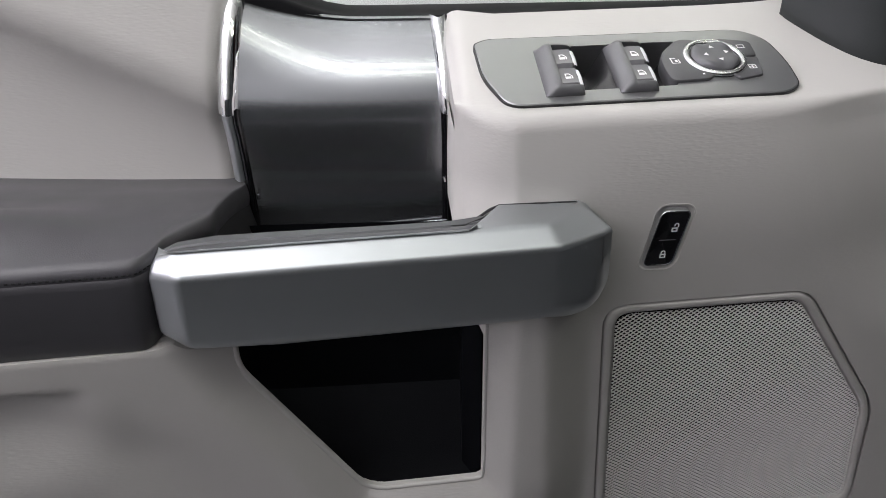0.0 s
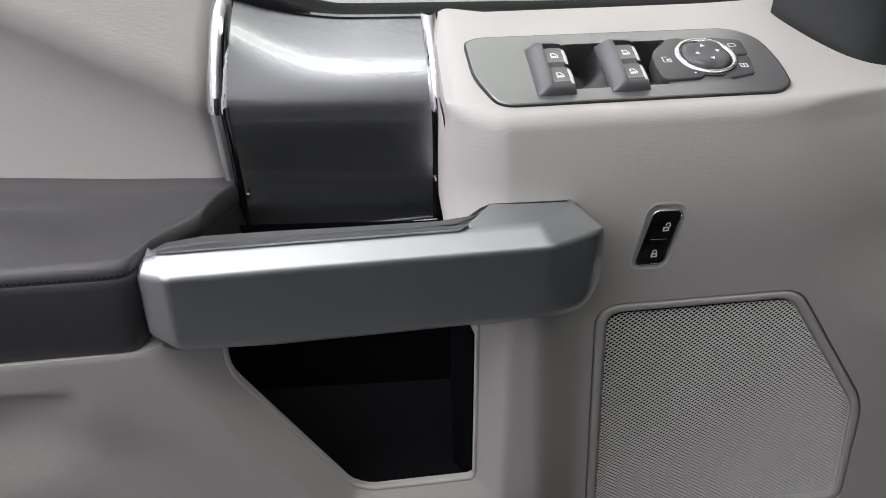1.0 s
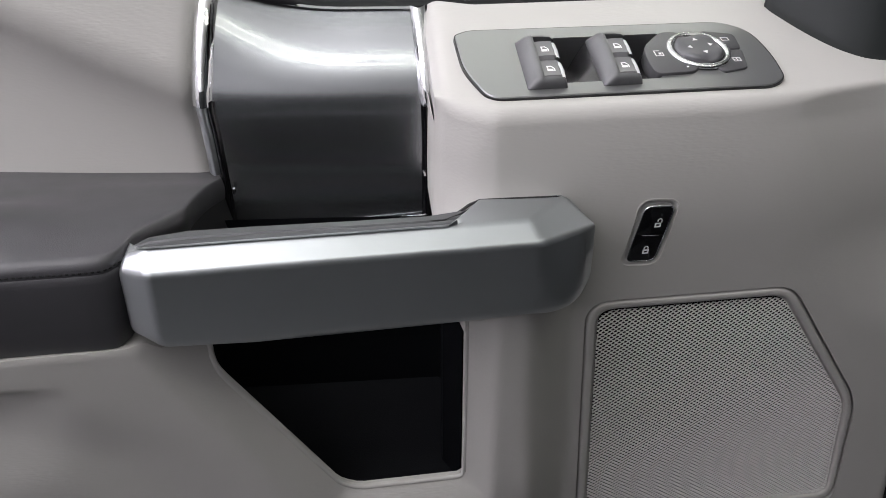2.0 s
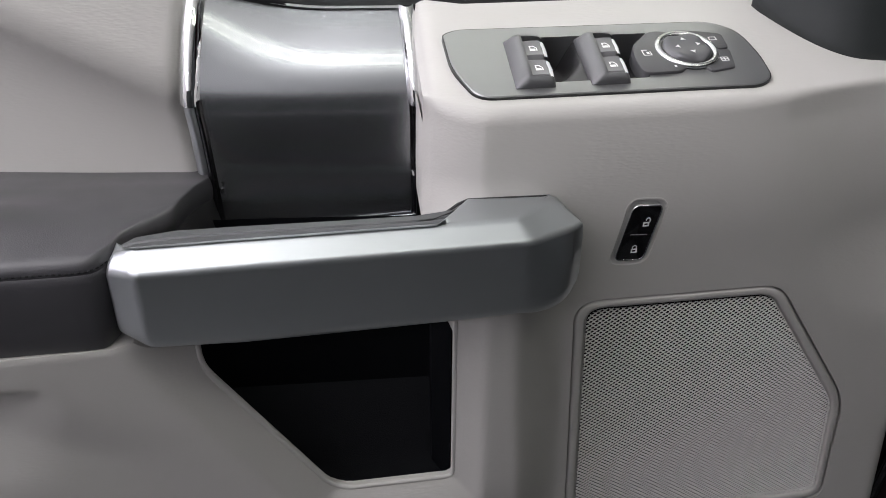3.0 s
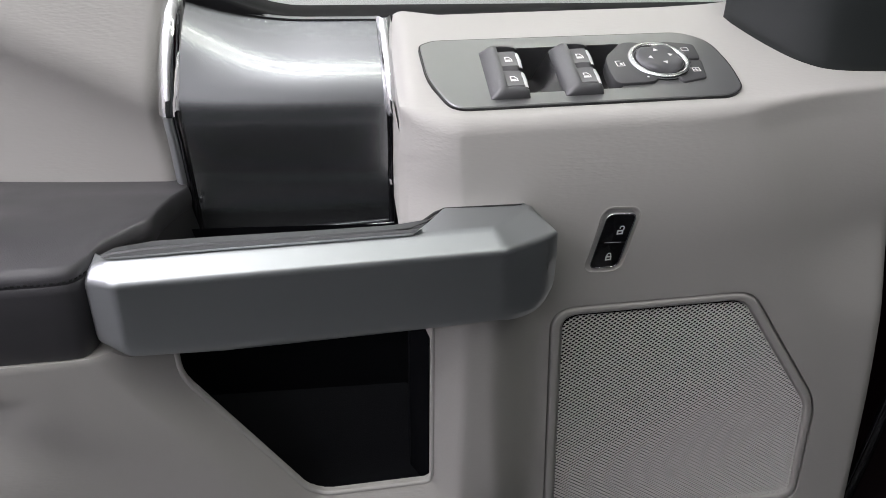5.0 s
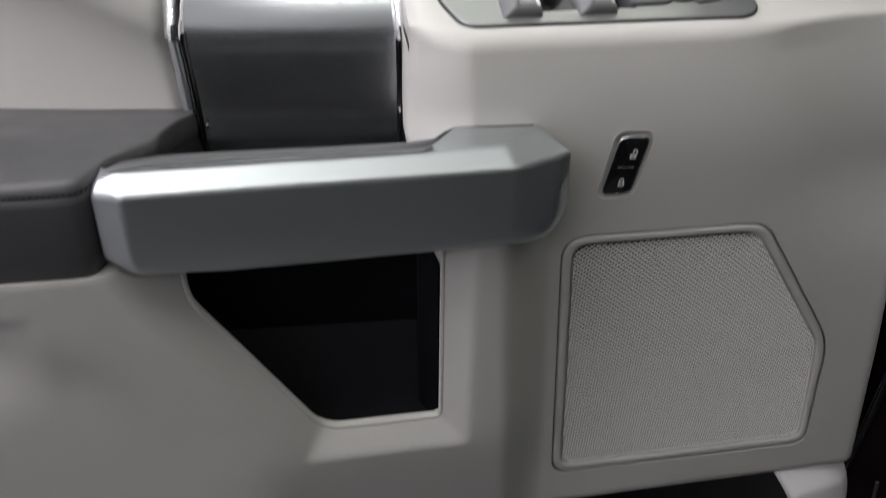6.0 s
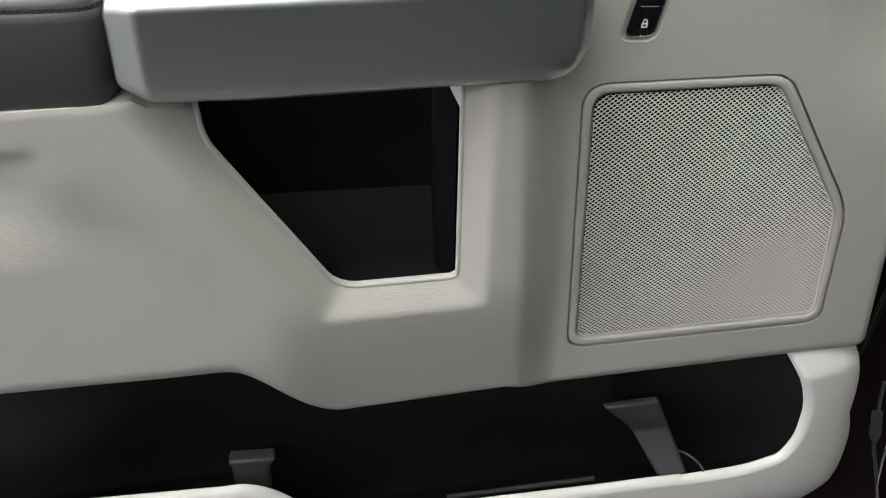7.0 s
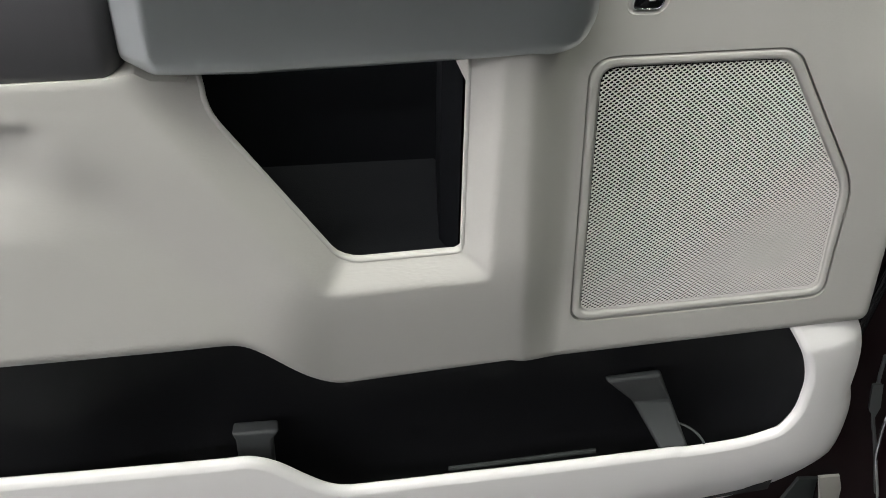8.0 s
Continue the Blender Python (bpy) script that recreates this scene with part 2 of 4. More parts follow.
LOCK = [(0.2090, 1.0408), (0.2266, 1.0399), (0.2326, 1.0774), (0.2150, 1.0785)]
LOCK_CORNER = [0.004, 0.0045, 0.004, 0.0045]
lock_out = rounded(LOCK, LOCK_CORNER, 5)


def lean(x):
    """Where the panel under the small pocket leans in towards its foot."""
    return smooth01(-0.040, 0.040, x) * (1 - smooth01(0.164, 0.2075, x))


def bottom_z(x):
    """The lower edge of the main panel."""
    return 0.8268 - 0.05 * min(0.0, x + 0.03) - 0.0428 * smooth01(-0.030, 0.046, x) - 0.041 * smooth01(0.164, 0.2075, x) - 0.03 * max(0.0, x - 0.21) - 0.0286 * lean(x)


def front_x(z):
    return 0.442 + (0.96 - z) * 0.19


def relief(x, z):
    """How far the main panel stands in front of the door's plane."""
    step = 0.155 + (1.014 - z) * 0.095
    d = 0.028 * (1 - smooth01(step - 0.010, step + 0.027, x)) * (1 - smooth01(1.03, 1.10, z))
    m = sag(POCKET_SIDES, (x, z))
    if m < 1.9:
        k = 1 - m / 1.25
        k = (k + math.sqrt(k * k + 0.002)) / 2 - 0.0010
        d -= 0.0108 * max(0.0, k) * (1 - smooth01(1.03, 1.07, z) * 0.3)
    # the hollow under the armrest and the soft valley below it
    hollow = smooth01(-0.094, -0.150, x)
    if hollow > 0 and z < 1.03:
        d -= 0.009 * hollow * smooth01(1.0125, 1.0020, z) * (1 - smooth01(0.995, 0.93, z))
    v = (x + 0.115) * 0.80 + (z - 0.99) * 0.60
    d -= 0.0045 * math.exp(-((v / 0.024) ** 2)) * smooth01(1.01, 0.95, z) * smooth01(0.02, -0.03, x)
    low = max(0.0, 0.888 - z)
    d -= 0.18 * (low - 0.023 * (1 - math.exp(-low / 0.023))) * lean(x)
    # the upper part leans back towards the switches
    if z > 1.05:
        d -= 0.30 * (min(z, 1.120) - 1.05) ** 2 / (2 * 0.070)
    # the front face turns back ahead of the switches
    line = 0.290 + (1.128 - z) * 0.48
    d -= 0.010 * smooth01(line - 0.035, line + 0.075, x) * smooth01(0.96, 1.05, z)
    d -= 0.10 * max(0.0, x - line - 0.01) * smooth01(0.86, 1.02, z)
    # edges rolled under
    h = z - bottom_z(x)
    r = 0.018
    if h < r:
        d -= r - math.sqrt(max(0.0, r * r - (r - max(0.0, h)) ** 2))
    e = front_x(z) - x
    if e < 0.012:
        d -= 0.012 - math.sqrt(max(0.0, 0.012 ** 2 - (0.012 - max(0.0, e)) ** 2))
    # the side towards the grab recess
    if z > 1.03:
        e = x - 0.0975
        r = 0.024
        if e < r:
            d -= (r - math.sqrt(max(0.0, r * r - (r - max(0.0, e)) ** 2))) * smooth01(1.03, 1.06, z)
    return d


TOP_A, TOP_R, TOP_Z = radians(11), 0.0235, 1.120
FRONT_A = radians(76.5)


def shoulder(x):
    """The radius of the shoulder: round beside the switches, sharper ahead of them."""
    return 0.0110 - 0.007 * smooth01(0.272, 0.335, x)


def top_profile(u, r):
    """The way over the shoulder and back along the switch ledge: y and z from the shoulder's start."""
    lead = (TOP_R - r) * math.tan((FRONT_A - TOP_A) / 2)
    f = min(u, lead)
    y, z = f * math.cos(FRONT_A), f * math.sin(FRONT_A)
    u -= f
    arc = (FRONT_A - TOP_A) * r
    a = FRONT_A - min(u, arc) / r
    y, z = y + r * (math.sin(FRONT_A) - math.sin(a)), z + r * (math.cos(a) - math.cos(FRONT_A))
    if u > arc:
        y, z = y + (u - arc) * math.cos(TOP_A), z + (u - arc) * math.sin(TOP_A)
    return y, z


# ---- setting ----
def structure(name, lo, hi, mat, label):
    ob = link_mesh(name, box(lo, hi), mat, smooth=False)
    return tagged(ob, label, name.split("_")[0], kind="structure")


structure("floor", (-6, -6, -0.1), (6, 6, 0), CONCRETE, "dark grey concrete showroom floor")
structure("floor_2", (-6, 0.45, 0.002), (6, 6, 0.012), TILE, "pale polished showroom floor beyond the door")
structure("ceiling", (-6, -6, 3.7), (6, 6, 3.8), CEIL, "plain white painted ceiling")
structure("wall_north", (-6, 6, 0), (6, 6.1, 3.7), WALL, "plain pale painted wall")
structure("wall_south", (-6, -6.1, 0), (6, -6, 3.7), WALL, "plain pale painted wall")
structure("wall_west", (-6.1, -6, 0), (-6, 6, 3.7), WALL, "plain pale painted wall")
structure("wall_east", (6, -6, 0), (6.1, 6, 3.7), WALL, "plain pale painted wall")

# ---- main door panel ----
door = thing("door_panel", "grey vinyl lower trim panel of a truck door", "door panel")


def main_panel():
    xs = []
    x = -0.46
    while x < 0.482:
        xs.append(x)
        x += 0.006 if x < -0.16 else 0.0028
    rows = [[on_panel(x, z, relief(x, z)) for x in xs] for z in [0.7 + 0.0028 * k for k in range(150)]]
    for u in [0.0014 * k for k in range(24)] + [0.036 + 0.006 * k for k in range(16)]:
        row = []
        for x in xs:
            dy, dz = top_profile(u, shoulder(x))
            p = on_panel(x, TOP_Z, relief(x, TOP_Z))
            e = max(0.0, x - 0.0975)
            side = 0.024 - math.sqrt(max(0.0, 0.024 ** 2 - (0.024 - min(e, 0.024)) ** 2))
            roll = 0.010 - math.sqrt(max(0.0, 0.010 ** 2 - (0.010 - min(e, 0.010)) ** 2))
            on = smooth01(0.0, 0.045, u)
            row.append(Vector((x, p.y - side * on + dy, p.z + dz - roll * on)))
        rows.append(row)
    bm = grid(rows)
    cut_out(bm, POCKET)
    cut_out(bm, [(-0.60, 1.0325), (-0.057, 1.0325), (-0.050, 1.0270), (-0.0345, 1.0220), (-0.0330, 1.0240), (-0.0325, 1.048), (0.0975, 1.048), (0.0975, 1.3), (-0.60, 1.3)])
    cut_out(bm, offset(lock_out, 0.0032))
    cut_out(bm, SPEAKER_OUT)
    low = [(x, bottom_z(x)) for x in [-0.5 + 0.02 * k for k in range(22)] + [-0.05 + 0.007 * k for k in range(37)] + [0.215 + 0.03 * k for k in range(9)]] + [(0.473, bottom_z(0.473) + 0.001), (0.481, 0.742)]
    cut_out(bm, low + [(front_x(0.77), 0.77), (front_x(0.79), 0.79), (front_x(1.3), 1.3), (-0.5, 1.3)], keep_inside=True)
    # turned-in edges along every opening
    rim = [e for e in bm.edges if e.is_boundary]
    got = bmesh.ops.extrude_edge_only(bm, edges=rim)
    for v in [g for g in got["geom"] if isinstance(g, bmesh.types.BMVert)]:
        x, z = v.co.x, v.co.z
        if z > TOP_Z - 0.001:
            v.co += Vector((0.002, 0.01, -0.03)) if x < 0.105 else Vector((0, 0.002, -0.02))
        elif inside([(-0.05, 0.875), (0.13, 0.875), (0.13, 1.2), (-0.05, 1.2)], x, z) and z < 1.045:
            v.co.y += 0.006
        elif inside([(0.17, 0.765), (0.44, 0.765), (0.44, 1.03), (0.17, 1.03)], x, z):
            v.co.y += 0.009
        else:
            v.co.y += 0.05
    return bm


panel = part("panel", main_panel(), STONE, door, "grained warm grey vinyl panel and switch ledge", angle=50)


def pocket_liner():
    """The dark lining of the small pocket behind the grab handle, wider inside than its opening."""
    right = [(0.1175, -0.009), (0.1130, -0.004), (0.1070, 0.003), (0.1078, 0.020), (0.1098, 0.0470), (0.108, 0.0478)]
    plan = right + [(0.06, 0.0485), (0.0, 0.0485), (-0.06, 0.0475), (-0.078, 0.043), (-0.083, 0.030), (-0.083, 0.006)]
    rows = []
    for z in (0.862, 0.895, 0.917, 0.95, 1.00, 1.045):
        rows.append([Vector((x - (0.03 * (z - 0.88) if x > 0.09 else 0.0), y, z)) for x, y in plan])
    return grid(rows)


def pocket_floor():
    rows = []
    for y, z in ((0.0478, 0.9137), (0.0455, 0.9116), (0.040, 0.9075), (0.02, 0.891), (-0.004, 0.875), (-0.009, 0.871)):
        rows.append([Vector((x, y, z + 0.022 * (x - 0.05))) for x in (-0.080, -0.04, 0.0, 0.04, 0.08, 0.1175)])
    return grid(rows)


def pocket_gusset():
    """The grey corner that closes the pocket's opening under the handle."""
    def at(x, z, back):
        p = on_panel(x, z, relief(0.1155, z))
        return p + Vector((0, back, 0))
    lo, hi = 1.0075, 1.036
    sec = []
    for x, z, back in ((0.1142, lo, 0.002), (0.1090, lo + 0.009, 0.012), (0.1050, lo + 0.0165, 0.020)):
        sec.append([at(x, z, back), at(x, hi, back), at(x + 0.003, hi, back + 0.001), at(x + 0.003, z, back + 0.001)])
    return loft(sec)


def pocket_lip():
    """A rounded lip along the sides and foot of the small pocket."""
    path = [(x, z) for x, z in POCKET if z < 1.03]
    path = [(-0.0290, 1.026)] + path + [(0.1137, 1.028)]
    fine = []
    for (ax, az), (bx, bz) in zip(path, path[1:]):
        steps = max(1, int(math.hypot(bx - ax, bz - az) / 0.006))
        fine += [(ax + (bx - ax) * k / steps, az + (bz - az) * k / steps) for k in range(steps)]
    return tube([on_panel(x, z, relief(x, z) - 0.0012) for x, z in fine + path[-1:]], 0.0019, 10)


part("pocket_lip", pocket_lip(), STONE, door, "rounded grey lip of the small pocket", angle=80)
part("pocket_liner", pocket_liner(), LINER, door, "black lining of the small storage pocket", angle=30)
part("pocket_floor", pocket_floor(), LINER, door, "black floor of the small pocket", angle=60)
part("pocket_gusset", pocket_gusset(), STONE, door, "grey corner of the pocket opening", angle=30)
part("handle_recess", grid([[on_panel(x, z, d) for x in (-0.066, -0.055, -0.044, -0.0325)] for z, d in ((1.014, 0.0100), (1.022, 0.0095), (1.030, 0.0075), (1.045, 0.003), (1.06, 0.001))]), STONE, door, "shaded grey recess behind the handle", angle=60)

# ---- speaker ----
speaker = thing("speaker_grille", "grey perforated metal speaker grille in a raised frame", "speaker grille")


def ring(outer, inner, profile):
    """A frame between two outlines of as many points; profile: (share of the way in, depth)."""
    rows = []
    for s, d in profile:
        rows.append([on_panel(a[0] * (1 - s) + b[0] * s, a[1] * (1 - s) + b[1] * s, d) for a, b in zip(outer, inner)])
    return grid(rows, close_u=True)


part("frame", ring(SPEAKER_OUT, SPEAKER_IN, [(-0.04, -0.005), (0.11, -0.005), (0.15, -0.002), (0.22, -0.0003), (0.32, 0.0002), (0.70, 0.0000), (0.80, -0.0004), (0.88, -0.0016), (0.94, -0.0032), (1.04, -0.0034)]), STONE, speaker, angle=70)


def grille():
    """A perforated sheet with staggered oval holes."""
    bm = bmesh.new()
    px, pz = 0.0040, 0.0033
    hx, hz = 0.00136, 0.00101
    cells = {}

    def corner(i, j):
        if (i, j) not in cells:
            x, z = 0.18 + i * px / 4, 0.77 + j * pz / 4
            cells[(i, j)] = bm.verts.new(on_panel(x, z, -0.0012))
        return cells[(i, j)]
    edge = offset(SPEAKER_IN, 0.004)
    for r in range(int(0.25 / pz * 2)):
        for c in range(int(0.26 / px)):
            ci, cj = c * 4 + (2 if r % 2 else 0), r * 2
            x, z = 0.18 + ci * px / 4, 0.77 + cj * pz / 4
            if not inside(edge, x, z):
                continue
            outer = [corner(ci - 2, cj), corner(ci, cj - 2), corner(ci + 2, cj), corner(ci, cj + 2)]
            if not inside(SPEAKER_IN, x, z):
                bm.faces.new(outer)
                continue
            holes = []
            for k in range(8):
                a = math.pi + k * math.pi / 4
                holes.append((math.cos(a) * hx, math.sin(a) * hz))
            top = [bm.verts.new(on_panel(x + u, z + v, -0.0017)) for u, v in holes]
            low = [bm.verts.new(on_panel(x + u * 0.9, z + v * 0.9, -0.0020)) for u, v in holes]
            for k in range(4):
                bm.faces.new((outer[k], outer[(k + 1) % 4], top[(2 * k + 2) % 8], top[2 * k + 1], top[2 * k]))
            for k in range(8):
                bm.faces.new((top[k], top[(k + 1) % 8], low[(k + 1) % 8], low[k]))
    cut_out(bm, offset(SPEAKER_IN, 0.0), keep_inside=True)
    return bm


def sheet(outline, d, mat, name, parent, label=""):
    bm = bmesh.new()
    bm.faces.new([bm.verts.new(on_panel(x, z, d)) for x, z in outline])
    return part(name, bm, mat, parent, label, smooth=False)


part("mesh", grille(), GRILLE, speaker, "grey perforated sheet", angle=32)
# A black sheet close behind gives the holes their shade.
sheet(offset(SPEAKER_IN, 0.004), -0.0048, RUBBER, "backing", speaker, "black sheet that keeps the grille's holes dark")

# ---- lock switch ----
lock = thing("door_lock_switch", "black door lock rocker switch in a bright frame", "switch")


def place_lock(x, z, h):
    return on_panel(x, z, h)


def lock_ring(profile, follow=0.0):
    return grid([[on_panel(x, z, d + follow * relief(x, z)) for x, z in offset(lock_out, o)] for o, d in profile], close_u=True)


part("bezel", lock_ring([(0.0045, -0.0010), (0.0041, 0.0001), (0.0038, 0.0002), (0.0033, 0.0000), (0.0025, -0.0011), (0.0017, -0.0023), (0.0011, -0.0029), (0.0004, -0.0031)], 1.0), STONE, lock, "grey moulded surround", angle=80)
part("frame", lock_ring([(0.0007, -0.006), (0.0006, 0.0001), (0.0003, 0.0005), (-0.0001, 0.0005), (-0.0004, 0.0001), (-0.0004, -0.001)]), CHROME, lock, "thin chrome frame", angle=80)
mid_l = (LOCK[0][0] * 0.52 + LOCK[3][0] * 0.48, LOCK[0][1] * 0.52 + LOCK[3][1] * 0.48)
mid_r = (LOCK[1][0] * 0.52 + LOCK[2][0] * 0.48, LOCK[1][1] * 0.52 + LOCK[2][1] * 0.48)
low_half = rounded(offset([LOCK[0], LOCK[1], mid_r, mid_l], -0.0003), [0.0030, 0.0045, 0.0003, 0.0003], 4)
top_half = rounded(offset([mid_l, mid_r, LOCK[2], LOCK[3]], -0.0003), [0.0003, 0.0003, 0.0030, 0.0045], 4)
low_button = part("button", prism(low_half, -0.002, 0.0004, place_lock, bevel=0.0004), GLOSS, lock, "gloss black lock button")
top_button = part("button", prism(top_half, -0.002, 0.0004, place_lock, bevel=0.0004), GLOSS, lock, "gloss black unlock button")
# The glint on the split between the buttons is a chrome tube.
glint = [Vector(mid_l).lerp(Vector(mid_r), k) for k in (0.22, 0.36, 0.42, 0.80)]
part("divider", tube([on_panel(p.x, p.y, 0.0003) for p in glint], 0.00022, 6), CHROME, lock, "glint between the buttons, drawn as a chrome line")


def padlock(cx, cz, is_open):
    """A solid lock body with a keyhole slot and a bowed shackle."""
    bm = bmesh.new()

    def quad(x0, z0, x1, z1):
        bm.faces.new([bm.verts.new(on_panel(cx + x, cz + z, 0.0007)) for x, z in ((x0, z0), (x1, z0), (x1, z1), (x0, z1))])
    w, b = 0.0019, 0.0009
    quad(-w, -0.0027, w, -0.0027 + b)
    quad(-w, -0.0006, w, 0.0004)
    quad(-w, -0.0027 + b, -w + b, -0.0006)
    quad(w - b, -0.0027 + b, w, -0.0006)
    side = 0.0009 if is_open else 0.0
    r0, r1, lift = 0.0008, 0.0015, 0.0013 + side * 0.7
    for k in range(10):
        a0, a1 = math.pi * k / 10, math.pi * (k + 1) / 10
        bm.faces.new([bm.verts.new(on_panel(cx + side + math.cos(a) * r, cz + lift + math.sin(a) * r, 0.0007)) for a, r in ((a0, r0), (a0, r1), (a1, r1), (a1, r0))])
    quad(side + r0, 0.0004, side + r1, lift)
    if is_open:
        quad(side - r1, lift - 0.0006, side - r0, lift)
    else:
        quad(-r1, 0.0004, -r0, lift)
    return bm


part("icon", padlock(0.2198, 1.0484, False), ICON, low_button, "white closed padlock", smooth=False)
part("icon", padlock(0.2240, 1.0668, True), ICON, top_button, "white open padlock", smooth=False)

# ---- grab handle ----
handle = thing("grab_handle", "satin grey faceted pull handle with rounded edges", "handle")


def handle_body():
    """A faceted bar: a flat face with a rounded underside, a flat chamfer above it, and cut ends."""
    def section(x, df, zt, zb, dc, zc, db, skew=0.0, low=1.0):
        pts = [(x, zb + 0.0155 * low, df - 0.0008), (x, (zb + zt) / 2 + 0.006, df - 0.0004), (x, zt, df), (x - skew, zc, dc),
               (x - skew, zc - 0.0006, db), (x, zc - 0.014, db - 0.001), (x, zb + 0.008, db - 0.001),
               (x, zb + 0.001, max(db, df - 0.024)), (x, zb, df - 0.0105), (x, zb + 0.0030 * low, df - 0.0055), (x, zb + 0.0088 * low, df - 0.0020)]
        return [on_panel(*p) for p in pts]

    def end(front, back_x, back):
        """front: x, z and d of the face's foot, middle, upper crease and the chamfer's inner edge."""
        foot, mid, crease, inner, top = front
        fx, fz, fd = foot
        pts = [foot, mid, crease, inner, top, (back_x, 1.078, back), (back_x, 1.044, back), (back_x, 1.038, back + 0.003),
               (fx - 0.003, fz - 0.0155, fd - 0.0100), (fx - 0.001, fz - 0.0122, fd - 0.0050), (fx, fz - 0.0064, fd - 0.0016)]
        return [on_panel(*p) for p in pts]
    secs = [
        section(-0.0590, 0.006, 1.0790, 1.0385, 0.004, 1.0820, 0.000, low=0.6),
        section(-0.0618, 0.0275, 1.0825, 1.0385, 0.0225, 1.0885, 0.007, skew=-0.003, low=0.6),
        section(-0.0460, 0.0385, 1.0852, 1.0330, 0.0262, 1.0938, 0.0238, skew=0.003),
        section(0.0000, 0.0388, 1.0854, 1.0306, 0.0262, 1.0938, 0.0238),
        section(0.0500, 0.0388, 1.0854, 1.0306, 0.0260, 1.0934, 0.0238),
        section(0.0990, 0.0386, 1.0853, 1.0306, 0.0256, 1.0928, 0.0234),
        section(0.1085, 0.0385, 1.0853, 1.0306, 0.0254, 1.0928, 0.0120),
        section(0.1190, 0.0385, 1.0853, 1.0306, 0.0252, 1.0926, -0.002),
    ]
    turn = [
        end([(0.1480, 1.0462, 0.0374), (0.1476, 1.0650, 0.0378), (0.1474, 1.0850, 0.0380), (0.1420, 1.0924, 0.0250), (0.1425, 1.0908, -0.001)], 0.1425, -0.006),
        end([(0.1605, 1.0445, 0.0356), (0.1592, 1.0650, 0.0358), (0.1586, 1.0853, 0.0336), (0.1500, 1.0917, 0.0172), (0.1505, 1.0905, -0.002)], 0.152, -0.007),
        end([(0.1730, 1.0465, 0.0315), (0.1718, 1.0660, 0.0312), (0.1694, 1.0856, 0.0288), (0.1578, 1.0910, 0.0092), (0.1583, 1.0902, -0.003)], 0.160, -0.008),
        end([(0.1815, 1.0520, 0.0215), (0.1810, 1.0690, 0.0218), (0.1800, 1.0848, 0.0225), (0.1655, 1.0903, 0.0012), (0.1660, 1.0895, -0.004)], 0.168, -0.009),
    ]
    rails = [spline([sec[k] for sec in turn], 10) for k in range(len(turn[0]))]
    # the crease of the cut end runs straight
    for k in (2, 3, 4):
        rails[k] = [turn[0][k].lerp(turn[3][k], i / 9) for i in range(10)]
    secs += [[rail[i] for rail in rails] for i in range(10)]
    return loft(secs)


grip = part("grip", handle_body(), SATIN, handle, "satin grey painted grip", angle=None)
add_bevel(grip, 0.0026, 5, 12)
grip.modifiers["bevel"].harden_normals = True
grip.modifiers["bevel"].use_clamp_overlap = False
part("gap", tube([on_panel(x, z, d) for x, z, d in ((0.1060, 1.0870, 0.0055), (0.1135, 1.0895, 0.001), (0.1190, 1.0912, 0.0002), (0.1420, 1.0905, 0.0002), (0.1615, 1.0898, 0.0002), (0.1655, 1.0882, 0.0002), (0.1735, 1.0815, 0.0002))], 0.0009, 6), BLACK, handle, "dark gap between handle and panel")
part("gap", tube([on_panel(x, z, d) for x, z, d in ((-0.030, 1.0920, 0.0182), (0.03, 1.0917, 0.0180), (0.0980, 1.0913, 0.0172), (0.1075, 1.0912, 0.0120), (0.1180, 1.0914, 0.003))], 0.00045, 6), BLACK, handle, "thin seam along the top")
SHELL = ((-0.0560, 0.0215, 0.0150, 0.0035), (-0.0480, 0.0250, 0.0125, 0.0008), (-0.030, 0.0256, 0.0105, 0.0), (0.0, 0.0256, 0.0110, 0.0), (0.05, 0.0254, 0.0120, 0.0006), (0.090, 0.0250, 0.0120, 0.0012), (0.1060, 0.0240, 0.0090, 0.0016), (0.1130, 0.0220, 0.0060, 0.0030))
part("back_shell", loft([[on_panel(x, z - low, d) for d, z in ((front, 1.0932), ((front + back) / 2 + 0.0012, 1.0931), ((front + back) / 2, 1.0924), ((front + back) / 2 - 0.0012, 1.0930), (back, 1.0924), (back, 1.0908), (front - 0.001, 1.0908))] for x, front, back, low in SHELL]), BACK, handle, "dark grey top strip of the handle", angle=30)
# Unseen black backing, added so the trim plate mirrors dark behind the handle.
part("back_blocker", loft([[on_panel(x, z - low, d) for d, z in ((front - 0.002, 1.0906), (back - 0.0002, 1.0906), (back - 0.001, 1.042), (front - 0.006, 1.042))] for x, front, back, low in SHELL]), RUBBER, handle, "unseen black backing of the handle, darkens the trim's reflection", angle=30)

# ---- trim plate in the grab recess ----
bezel = thing("trim_panel", "brushed aluminium trim panel with chrome side strips", "trim panel")
TRIM = [(0.114, 1.1515), (0.1056, 1.1470), (0.0976, 1.1418), (0.0901, 1.1360), (0.0832, 1.1295), (0.0770, 1.1223), (0.0720, 1.1142), (0.0694, 1.1051), (0.0681, 1.0932), (0.0660, 1.0700), (0.0630, 1.0400), (0.058, 1.0000)]


